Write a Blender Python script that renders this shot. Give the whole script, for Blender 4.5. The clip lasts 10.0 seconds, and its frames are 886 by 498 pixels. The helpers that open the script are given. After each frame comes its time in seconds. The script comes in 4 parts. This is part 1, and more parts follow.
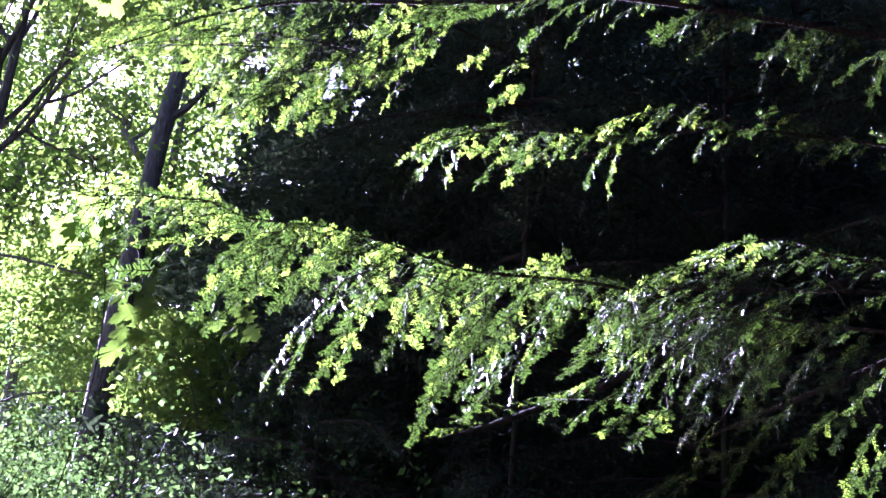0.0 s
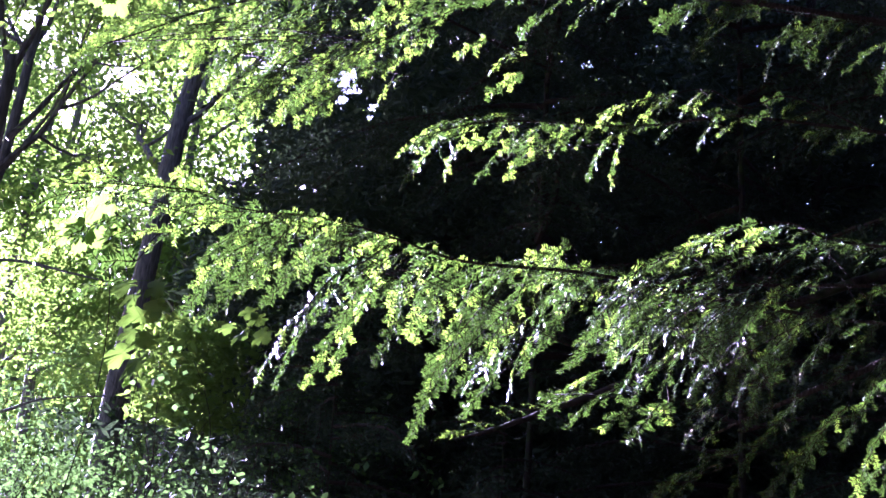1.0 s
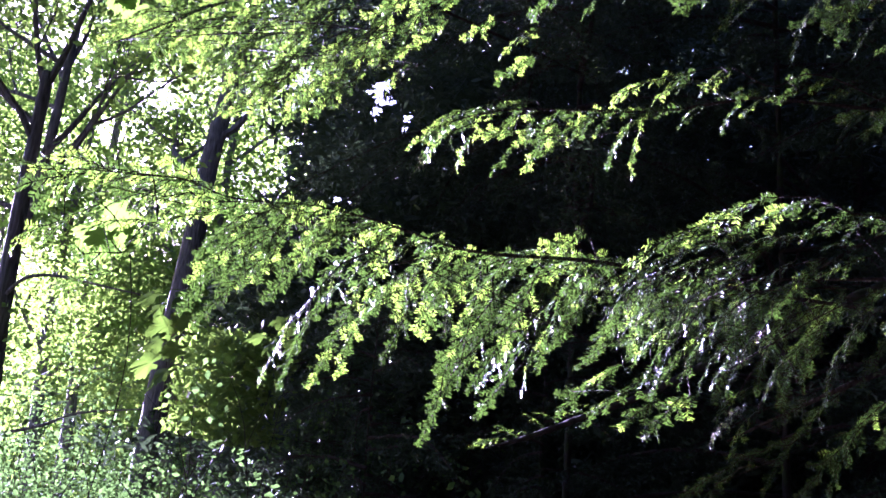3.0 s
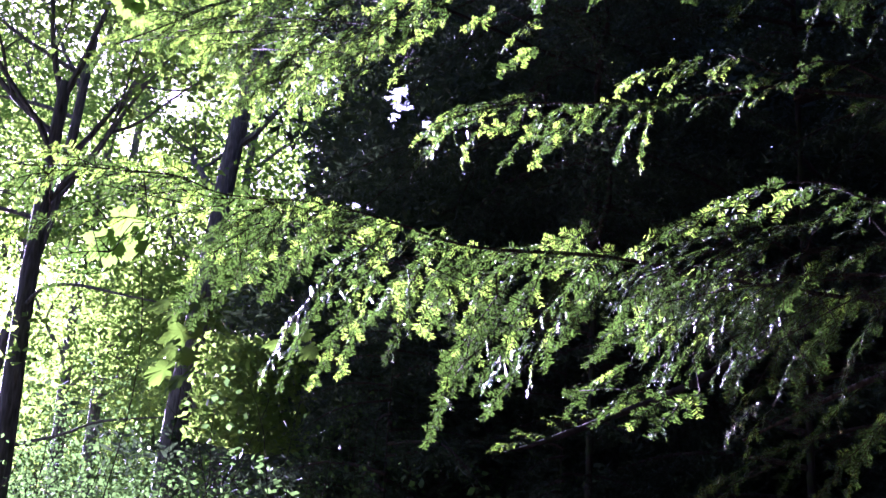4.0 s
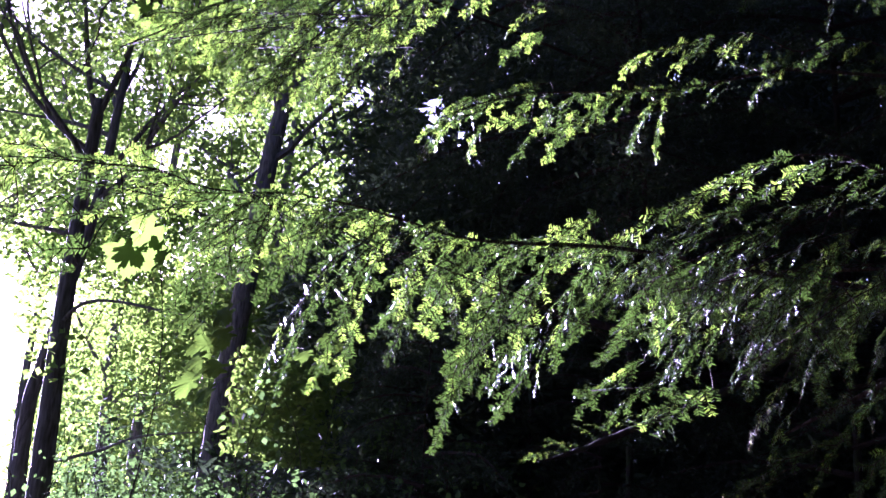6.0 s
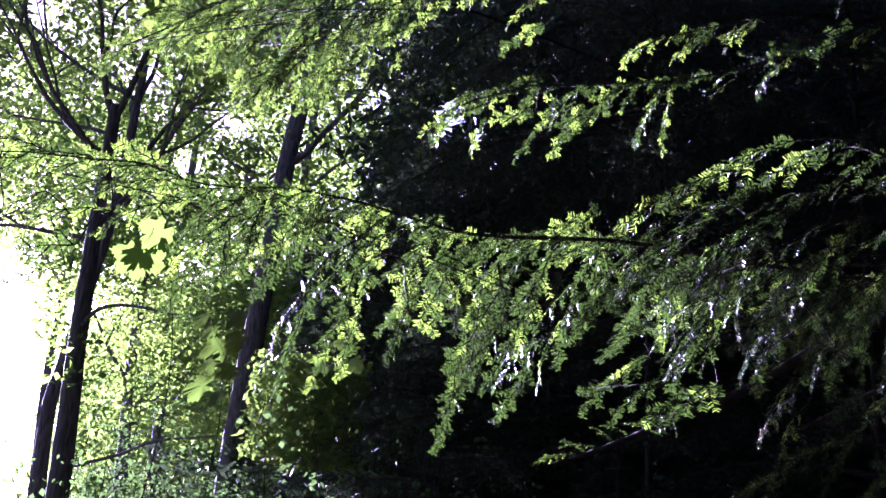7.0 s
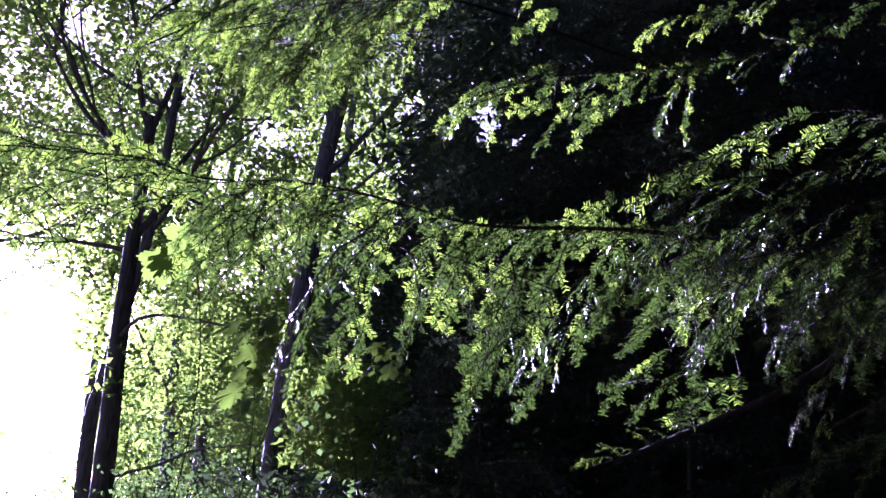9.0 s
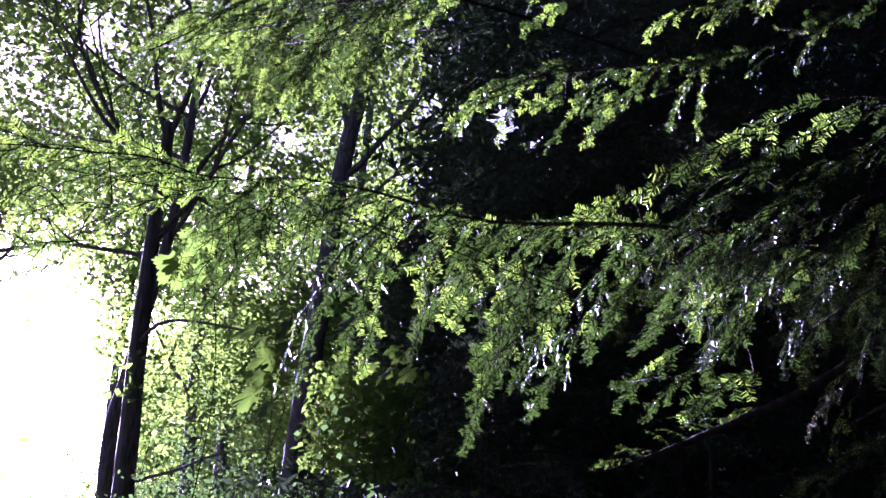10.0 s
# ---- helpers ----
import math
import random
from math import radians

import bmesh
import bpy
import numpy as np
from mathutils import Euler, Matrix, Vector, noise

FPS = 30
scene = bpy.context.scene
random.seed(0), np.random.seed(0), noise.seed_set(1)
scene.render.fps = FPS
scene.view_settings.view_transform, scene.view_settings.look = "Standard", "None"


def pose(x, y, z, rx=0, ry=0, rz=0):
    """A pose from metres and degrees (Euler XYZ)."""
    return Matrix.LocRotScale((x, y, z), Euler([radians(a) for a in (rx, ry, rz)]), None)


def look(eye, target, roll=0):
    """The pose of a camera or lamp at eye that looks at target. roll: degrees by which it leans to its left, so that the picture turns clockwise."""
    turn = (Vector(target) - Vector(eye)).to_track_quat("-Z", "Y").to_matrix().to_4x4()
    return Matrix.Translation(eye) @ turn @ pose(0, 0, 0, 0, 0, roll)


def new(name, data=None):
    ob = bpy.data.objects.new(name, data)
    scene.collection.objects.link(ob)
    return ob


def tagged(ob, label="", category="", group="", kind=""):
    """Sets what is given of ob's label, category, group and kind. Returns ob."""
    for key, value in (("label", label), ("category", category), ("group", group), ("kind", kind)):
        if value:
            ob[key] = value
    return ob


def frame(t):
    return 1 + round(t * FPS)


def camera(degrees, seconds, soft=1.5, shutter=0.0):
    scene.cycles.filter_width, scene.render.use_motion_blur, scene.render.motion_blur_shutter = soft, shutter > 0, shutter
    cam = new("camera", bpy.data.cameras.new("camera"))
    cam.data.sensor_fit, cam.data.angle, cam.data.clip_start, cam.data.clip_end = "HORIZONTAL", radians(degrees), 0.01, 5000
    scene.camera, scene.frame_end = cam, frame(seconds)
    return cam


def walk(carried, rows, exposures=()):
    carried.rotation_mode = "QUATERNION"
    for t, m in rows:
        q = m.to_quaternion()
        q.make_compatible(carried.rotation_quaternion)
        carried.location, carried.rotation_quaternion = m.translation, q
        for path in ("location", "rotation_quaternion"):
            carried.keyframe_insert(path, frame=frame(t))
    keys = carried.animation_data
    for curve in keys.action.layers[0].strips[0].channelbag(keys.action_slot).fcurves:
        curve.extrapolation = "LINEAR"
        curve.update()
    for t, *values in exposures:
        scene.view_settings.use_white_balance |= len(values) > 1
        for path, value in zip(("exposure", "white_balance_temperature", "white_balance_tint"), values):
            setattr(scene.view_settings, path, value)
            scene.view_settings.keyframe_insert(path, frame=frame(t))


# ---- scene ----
# camera and walk
cam = camera(44.0, 10.0, soft=1.5)
PATH = [
    (0, (0.047, 0.005, 1.672), (-0.031, 1.921, 2.24), 4.8),
    (0.5, (0.066, 0.027, 1.67), (-0.028, 1.941, 2.242), 4.7),
    (1, (0.084, 0.056, 1.664), (-0.026, 1.968, 2.239), 4.7),
    (1.5, (0.098, 0.084, 1.663), (-0.029, 1.994, 2.241), 4.6),
    (2, (0.108, 0.106, 1.663), (-0.039, 2.014, 2.244), 4.4),
    (2.5, (0.119, 0.131, 1.659), (-0.046, 2.036, 2.246), 4.5),
    (4, (0.161, 0.208, 1.661), (-0.062, 2.103, 2.26), 4.1),
    (4.5, (0.171, 0.236, 1.661), (-0.071, 2.127, 2.266), 4.0),
    (5, (0.188, 0.255, 1.66), (-0.072, 2.143, 2.269), 3.9),
    (5.5, (0.201, 0.28, 1.662), (-0.078, 2.163, 2.275), 3.8),
    (7, (0.24, 0.344, 1.664), (-0.093, 2.216, 2.284), 3.6),
    (7.5, (0.248, 0.361, 1.66), (-0.102, 2.23, 2.281), 3.5),
    (8, (0.258, 0.375, 1.663), (-0.11, 2.24, 2.285), 3.5),
    (8.5, (0.264, 0.391, 1.665), (-0.122, 2.251, 2.291), 3.4),
    (9, (0.272, 0.409, 1.664), (-0.133, 2.263, 2.292), 3.3),
    (9.5, (0.283, 0.423, 1.662), (-0.14, 2.273, 2.291), 3.1),
    (10, (0.283, 0.432, 1.662), (-0.157, 2.278, 2.295), 3.1),
]
walk(cam, [(t, look(eye, target, roll)) for t, eye, target, roll in PATH],
     exposures=[(0, 4.80, 4950, 71), (2.5, 4.65, 4950, 74), (5, 4.28, 4950, 79), (10, 3.5, 4950, 84)])

# world and sun: a low sun ahead and to the left
SUN_AZ, SUN_EL = radians(-35.2), radians(10)
TO_SUN = Vector((math.sin(SUN_AZ) * math.cos(SUN_EL), math.cos(SUN_AZ) * math.cos(SUN_EL), math.sin(SUN_EL)))
world = bpy.data.worlds.new("sky")
scene.world = world
world.use_nodes = True
wn = world.node_tree.nodes
sky = wn.new("ShaderNodeTexSky")
sky.sky_type, sky.sun_disc = "NISHITA", False
sky.sun_elevation, sky.sun_rotation = SUN_EL, SUN_AZ
sky.air_density, sky.dust_density, sky.ozone_density = 1.0, 1.5, 1.0
wn["Background"].inputs["Strength"].default_value = 0.031
world.node_tree.links.new(sky.outputs["Color"], wn["Background"].inputs["Color"])
sun = new("sun", bpy.data.lights.new("sun", "SUN"))
sun.data.energy, sun.data.angle, sun.data.color = 5.0, radians(0.6), (1.0, 0.96, 0.90)
sun.matrix_world = look(TO_SUN * 60, (0, 0, 0))

# ---- materials ----


def material(name):
    m = bpy.data.materials.new(name)
    m.use_nodes = True
    return m, m.node_tree.nodes, m.node_tree.links, m.node_tree.nodes["Principled BSDF"]


def foliage(name, dark, light, through_col, gloss=0.4, share=0.5, coarse=2.0, pale=None, wax=0.5):
    """Leaf surface: colour that varies leaf by leaf and patch by patch, a waxy face, and light that shines through."""
    m, n, l, b = material(name)
    geo, noise_t = n.new("ShaderNodeNewGeometry"), n.new("ShaderNodeTexNoise")
    coord = n.new("ShaderNodeTexCoord")
    noise_t.inputs["Scale"].default_value, noise_t.inputs["Detail"].default_value = coarse, 3.0
    l.new(coord.outputs["Object"], noise_t.inputs["Vector"])
    mixv = n.new("ShaderNodeMath")
    mixv.operation = "MULTIPLY_ADD"
    mixv.inputs[1].default_value = 0.6
    l.new(geo.outputs["Random Per Island"], mixv.inputs[0])
    scale_n = n.new("ShaderNodeMath")
    scale_n.operation = "MULTIPLY"
    scale_n.inputs[1].default_value = 0.45
    l.new(noise_t.outputs["Fac"], scale_n.inputs[0])
    l.new(scale_n.outputs[0], mixv.inputs[2])
    ramp = n.new("ShaderNodeValToRGB")
    ramp.color_ramp.elements[0].color, ramp.color_ramp.elements[1].color = (*dark, 1), (*light, 1)
    ramp.color_ramp.elements[0].position, ramp.color_ramp.elements[1].position = 0.15, 0.85
    if pale:
        ramp.color_ramp.elements.new(0.90).color = (*pale, 1)
    l.new(mixv.outputs[0], ramp.inputs["Fac"])
    l.new(ramp.outputs["Color"], b.inputs["Base Color"])
    if isinstance(gloss, tuple):
        # waxy and dull needles side by side
        shift, wrap, spread = n.new("ShaderNodeMath"), n.new("ShaderNodeMath"), n.new("ShaderNodeMapRange")
        shift.operation, wrap.operation = "MULTIPLY", "FRACT"
        shift.inputs[1].default_value = 7.31
        l.new(geo.outputs["Random Per Island"], shift.inputs[0])
        l.new(shift.outputs[0], wrap.inputs[0])
        l.new(wrap.outputs[0], spread.inputs["Value"])
        spread.inputs["To Min"].default_value, spread.inputs["To Max"].default_value = gloss
        l.new(spread.outputs["Result"], b.inputs["Roughness"])
    else:
        b.inputs["Roughness"].default_value = gloss
    b.inputs["Specular IOR Level"].default_value = wax
    tr = n.new("ShaderNodeBsdfTranslucent")
    tint = n.new("ShaderNodeMix")
    tint.data_type, tint.blend_type = "RGBA", "MIX"
    tint.inputs["Factor"].default_value = 0.35
    tint.inputs["A"].default_value = (*through_col, 1)
    l.new(ramp.outputs["Color"], tint.inputs["B"])
    l.new(tint.outputs["Result"], tr.inputs["Color"])
    mix = n.new("ShaderNodeMixShader")
    mix.inputs["Fac"].default_value = share
    l.new(b.outputs[0], mix.inputs[1])
    l.new(tr.outputs[0], mix.inputs[2])
    l.new(mix.outputs[0], n["Material Output"].inputs["Surface"])
    return m


def bark(name, dark, light, scale=9.0, moss=None):
    m, n, l, b = material(name)
    coord, mapping = n.new("ShaderNodeTexCoord"), n.new("ShaderNodeMapping")
    mapping.inputs["Scale"].default_value = (1, 1, 0.18)
    l.new(coord.outputs["Object"], mapping.inputs["Vector"])
    cracks, grain = n.new("ShaderNodeTexVoronoi"), n.new("ShaderNodeTexNoise")
    cracks.feature = "DISTANCE_TO_EDGE"
    cracks.inputs["Scale"].default_value = scale
    grain.inputs["Scale"].default_value, grain.inputs["Detail"].default_value = scale * 3, 8
    l.new(mapping.outputs["Vector"], cracks.inputs["Vector"])
    l.new(mapping.outputs["Vector"], grain.inputs["Vector"])
    ramp = n.new("ShaderNodeValToRGB")
    ramp.color_ramp.elements[0].color, ramp.color_ramp.elements[1].color = (*dark, 1), (*light, 1)
    ramp.color_ramp.elements[0].position, ramp.color_ramp.elements[1].position = 0.3, 0.72
    l.new(grain.outputs["Fac"], ramp.inputs["Fac"])
    colour = ramp.outputs["Color"]
    if moss:
        patch, cut, blend = n.new("ShaderNodeTexNoise"), n.new("ShaderNodeValToRGB"), n.new("ShaderNodeMix")
        patch.inputs["Scale"].default_value, patch.inputs["Detail"].default_value = scale * 0.6, 5
        cut.color_ramp.elements[0].position, cut.color_ramp.elements[1].position = 0.48, 0.6
        l.new(coord.outputs["Object"], patch.inputs["Vector"])
        l.new(patch.outputs["Fac"], cut.inputs["Fac"])
        blend.data_type = "RGBA"
        l.new(cut.outputs["Color"], blend.inputs["Factor"])
        l.new(colour, blend.inputs["A"])
        blend.inputs["B"].default_value = (*moss, 1)
        colour = blend.outputs["Result"]
    l.new(colour, b.inputs["Base Color"])
    add, bump = n.new("ShaderNodeMath"), n.new("ShaderNodeBump")
    add.operation = "ADD"
    l.new(cracks.outputs["Distance"], add.inputs[0])
    l.new(grain.outputs["Fac"], add.inputs[1])
    l.new(add.outputs[0], bump.inputs["Height"])
    bump.inputs["Strength"].default_value, bump.inputs["Distance"].default_value = 0.8, 0.02
    l.new(bump.outputs["Normal"], b.inputs["Normal"])
    b.inputs["Roughness"].default_value, b.inputs["Specular IOR Level"].default_value = 0.9, 0.08
    return m


NEEDLE = foliage("hemlock_needles", (0.014, 0.033, 0.008), (0.043, 0.083, 0.014), (0.080, 0.170, 0.011), (0.24, 0.46), 0.24, 9.0, None, 0.45)
YOUNG = foliage("young_needles", (0.047, 0.107, 0.013), (0.106, 0.184, 0.022), (0.262, 0.44, 0.026), (0.26, 0.48), 0.37, 9.0, None, 0.45)
# background hemlock needles with shade put into the colour: duller, less light through
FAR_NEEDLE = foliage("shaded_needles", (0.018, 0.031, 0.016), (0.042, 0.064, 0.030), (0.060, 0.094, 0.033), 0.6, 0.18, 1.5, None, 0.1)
LEAF = foliage("tree_leaves", (0.032, 0.079, 0.018), (0.080, 0.148, 0.031), (0.245, 0.39, 0.036), 0.65, 0.5, 0.6, None, 0.12)
MAPLE = foliage("maple_leaf", (0.038, 0.080, 0.013), (0.070, 0.118, 0.021), (0.115, 0.215, 0.014), 0.6, 0.42, 3.0, None, 0.04)
SHRUB = foliage("shrub_leaves", (0.026, 0.060, 0.018), (0.062, 0.110, 0.030), (0.105, 0.205, 0.035), 0.7, 0.36, 0.8, None, 0.1)
TWIG = bark("twig_bark", (0.018, 0.013, 0.009), (0.055, 0.040, 0.028), 60.0)
BARK = bark("hemlock_bark", (0.014, 0.011, 0.009), (0.046, 0.036, 0.028), 9.0, (0.030, 0.042, 0.014))
GREY_BARK = bark("grey_bark", (0.050, 0.044, 0.040), (0.16, 0.145, 0.13), 12.0)


def litter():
    m, n, l, b = material("leaf_litter")
    coord, big, small = n.new("ShaderNodeTexCoord"), n.new("ShaderNodeTexNoise"), n.new("ShaderNodeTexVoronoi")
    big.inputs["Scale"].default_value, big.inputs["Detail"].default_value = 0.7, 8
    small.inputs["Scale"].default_value = 14
    l.new(coord.outputs["Object"], big.inputs["Vector"])
    l.new(coord.outputs["Object"], small.inputs["Vector"])
    ramp, blend = n.new("ShaderNodeValToRGB"), n.new("ShaderNodeMix")
    ramp.color_ramp.elements[0].color, ramp.color_ramp.elements[1].color = (0.035, 0.024, 0.014, 1), (0.09, 0.075, 0.035, 1)
    l.new(big.outputs["Fac"], ramp.inputs["Fac"])
    blend.data_type, blend.blend_type = "RGBA", "MULTIPLY"
    blend.inputs["Factor"].default_value = 0.5
    l.new(ramp.outputs["Color"], blend.inputs["A"])
    l.new(small.outputs["Distance"], blend.inputs["B"])
    l.new(blend.outputs["Result"], b.inputs["Base Color"])
    bump = n.new("ShaderNodeBump")
    bump.inputs["Distance"].default_value = 0.03
    l.new(small.outputs["Distance"], bump.inputs["Height"])
    l.new(bump.outputs["Normal"], b.inputs["Normal"])
    b.inputs["Roughness"].default_value = 0.95
    return m


LITTER = litter()

# ---- mesh helpers ----
rng = np.random.default_rng(7)


def mesh_of(name, verts, faces, mats, index=None, smooth=False):
    me = bpy.data.meshes.new(name)
    me.from_pydata(np.asarray(verts, float).tolist(), [], faces if isinstance(faces, list) else faces.tolist())
    for m in mats:
        me.materials.append(m)
    if index is not None:
        me.polygons.foreach_set("material_index", np.asarray(index, np.int32))
    if smooth:
        me.polygons.foreach_set("use_smooth", np.ones(len(me.polygons), bool))
    me.update()
    return me


def thing(name, label, category, at=(0, 0, 0), group="", kind=""):
    ob = new(name)
    ob.empty_display_size = 0.1
    ob.location = at
    return tagged(ob, label, category, group, kind)


def under(name, me, parent, label=""):
    ob = new(name, me)
    ob.parent = parent
    return tagged(ob, label) if label else ob


def curve_points(ctrl, count):
    """A smooth line through the control points (Catmull-Rom), with even steps in its parameter."""
    c = np.array(ctrl, float)
    c = np.vstack([2 * c[0] - c[1], c, 2 * c[-1] - c[-2]])
    s = np.linspace(0, len(c) - 3 - 1e-6, count)
    k, f = s.astype(int), (s % 1)[:, None]
    a, b, d, e = c[k], c[k + 1], c[k + 2], c[k + 3]
    return 0.5 * (2 * b + (d - a) * f + (2 * a - 5 * b + 4 * d - e) * f**2 + (3 * b - a - 3 * d + e) * f**3)


def tube(pts, radii, sides=8, rough=0.0):
    """Vertices and faces of a round limb along pts."""
    pts = np.asarray(pts, float)
    tang = np.gradient(pts, axis=0)
    tang /= np.linalg.norm(tang, axis=1)[:, None] + 1e-9
    ref = np.array([0.31, 0.2, 0.93]) if abs(tang[0][2]) < 0.8 else np.array([0.9, 0.3, 0.1])
    u = np.cross(tang, ref)
    u /= np.linalg.norm(u, axis=1)[:, None] + 1e-9
    v = np.cross(tang, u)
    ang = np.linspace(0, 2 * np.pi, sides, endpoint=False)
    r = np.asarray(radii, float)[:, None, None] * (1 + rough * rng.standard_normal((len(pts), sides, 1)))
    ring = pts[:, None] + r * (np.cos(ang)[None, :, None] * u[:, None] + np.sin(ang)[None, :, None] * v[:, None])
    i, j = np.meshgrid(np.arange(len(pts) - 1), np.arange(sides), indexing="ij")
    a, b = i * sides + j, i * sides + (j + 1) % sides
    faces = np.stack([a, b, b + sides, a + sides], -1).reshape(-1, 4).tolist()
    faces += [list(range(sides))[::-1], [(len(pts) - 1) * sides + q for q in range(sides)]]
    return ring.reshape(-1, 3), faces


class Heap:
    """Collects faces for one mesh."""

    def __init__(self):
        self.v, self.f, self.m, self.n = [], [], [], 0

    def add(self, verts, faces, mat):
        verts = np.asarray(verts)
        self.f += [[q + self.n for q in f] for f in faces]
        self.v.append(verts)
        self.m += [mat] * len(faces)
        self.n += len(verts)

    def quads(self, verts, mat):
        """verts: (count, 4, 3)."""
        k = len(verts)
        if not k:
            return
        self.f += (self.n + np.arange(k * 4).reshape(k, 4)).tolist()
        self.v.append(verts.reshape(-1, 3))
        self.m += [mat] * k if np.isscalar(mat) else list(mat)
        self.n += k * 4

    def blades(self, verts, mat):
        """verts: (count, 6, 3): two faces that meet in a midrib."""
        k = len(verts)
        o = self.n + np.arange(k)[:, None] * 6
        self.f += np.stack([o + [0, 1, 4, 5], o + [1, 2, 3, 4]], 1).reshape(-1, 4).tolist()
        self.v.append(verts.reshape(-1, 3))
        self.m += np.repeat(mat, 2).tolist()
        self.n += k * 6

    def mesh(self, name, mats, smooth=False):
        return mesh_of(name, np.vstack(self.v), self.f, mats, self.m, smooth)


def leaf_quads(centres, size, up=0.35, wide=0.62, fold=0.0):
    """Pointed leaves (kites) at the centres, with mixed turns."""
    k = len(centres)
    d = rng.standard_normal((k, 3)) * [1, 1, 0.7] - [0, 0, 0.25]
    d /= np.linalg.norm(d, axis=1)[:, None]
    nrm = rng.standard_normal((k, 3)) * (1 - up) + np.array([0, 0, 1.0]) * up * 2
    s = np.cross(d, nrm)
    s /= np.linalg.norm(s, axis=1)[:, None] + 1e-9
    L = size * rng.uniform(0.6, 1.3, (k, 1))
    a, b = centres - d * L * 0.5, centres + d * L * 0.5
    c = centres - d * L * 0.06
    return np.stack([a, c + s * L * wide * 0.5, b, c - s * L * wide * 0.5], 1)


# the sun comes in through a gap between the trees; its lane is cleared of leaves, but for those kept as shade
SIDE = np.array([math.cos(SUN_AZ), -math.sin(SUN_AZ), 0.0])
AHEAD = np.array(TO_SUN)
LIFT = np.cross(SIDE, AHEAD)


# open sky between the crowns: bearing, height and half-widths in degrees, from where the path begins
SKY_GAPS = ((-22.3, 23.3, 1.0, 0.9), (-24.2, 21.0, 0.8, 0.8), (-10.0, 25.0, 0.9, 1.4), (-8.5, 23.7, 0.6, 0.9), (-14.2, 25.6, 0.8, 0.8), (-32.7, 27.1, 1.0, 1.1), (-21.4, 10.2, 0.8, 0.6), (-27.0, 25.0, 0.8, 0.7), (-11.6, 19.3, 1.0, 0.4))


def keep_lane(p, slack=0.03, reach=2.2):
    """Which of the leaves at p grow: those outside the gap, and within it the share leafy, set place by place to shade
    some boughs and light others.
    """
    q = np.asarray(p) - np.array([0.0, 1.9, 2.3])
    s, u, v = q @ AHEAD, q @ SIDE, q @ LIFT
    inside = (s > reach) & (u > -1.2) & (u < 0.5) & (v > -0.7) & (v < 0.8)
    # more leaves are kept to the right, as shade for the right-hand boughs
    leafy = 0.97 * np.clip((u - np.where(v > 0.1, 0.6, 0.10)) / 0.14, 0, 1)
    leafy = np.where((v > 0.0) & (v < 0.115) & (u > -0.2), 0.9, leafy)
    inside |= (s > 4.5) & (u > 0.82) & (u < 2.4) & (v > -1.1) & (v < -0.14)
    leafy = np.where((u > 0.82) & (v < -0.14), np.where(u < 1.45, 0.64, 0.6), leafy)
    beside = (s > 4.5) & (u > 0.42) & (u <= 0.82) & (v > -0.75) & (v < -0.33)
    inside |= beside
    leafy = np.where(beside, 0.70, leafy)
    # the glade beyond the trees, low on the left
    e = np.asarray(p) - np.array([0.2, 0.3, 1.66])
    az, el = np.degrees(np.arctan2(e[:, 0], e[:, 1])), np.degrees(np.arctan2(e[:, 2], np.hypot(e[:, 0], e[:, 1])))
    glade = (np.hypot((az + 34.5) / 7.6, (el - 8.0) / 6.8) < 1 + rng.normal(0, 0.1, len(q))) & (rng.random(len(q)) < 0.97)
    for a, b, wide, high in SKY_GAPS:
        glade |= (np.hypot((az - a) / wide, (el - b) / high) < 1 + rng.normal(0, 0.22, len(q))) & (np.hypot(e[:, 0], e[:, 1]) > 6) & (rng.random(len(q)) < (0.92 if a > -12 else 0.75))
    # few leaves grow before the dark forked trunk
    away = np.hypot(e[:, 0], e[:, 1])
    own = np.random.default_rng(len(q) + 7)
    glade |= (np.abs(az + 19.2 - 0.07 * (el - 16)) < 1.25) & (el > 6) & (el < 25) & (away > 5) & (away < 14.4) & (own.random(len(q)) < 0.5)
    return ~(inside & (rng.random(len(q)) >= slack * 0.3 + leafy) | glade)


# ---- ground ----
def hillside(x, y):
    """The land rises ahead and to the right, and stays low towards the glade."""
    turn = math.degrees(math.atan2(x, y)) if y > 0 else 90
    side = min(1, max(0, (turn + 27) / 12))
    return 0.36 * max(0.0, min(y, 70) - 17) * side if y > 0 else 0.0


def ground():
    k = 90
    g = np.sign(np.linspace(-1, 1, k)) * np.abs(np.linspace(-1, 1, k)) ** 2.4 * 320
    x, y = np.meshgrid(g, g, indexing="ij")
    z = np.array([[noise.noise(Vector((a * 0.13, b * 0.13, 0))) * 0.25 + hillside(a, b) for b in g] for a in g])
    i, j = np.meshgrid(np.arange(k - 1), np.arange(k - 1), indexing="ij")
    a = i * k + j
    faces = np.stack([a, a + k, a + k + 1, a + 1], -1).reshape(-1, 4)
    ob = new("ground", mesh_of("ground", np.stack([x, y, z], -1).reshape(-1, 3), faces, [LITTER], smooth=True))
    tagged(ob, "brown forest floor of leaf litter and soil", "ground", kind="structure")


ground()


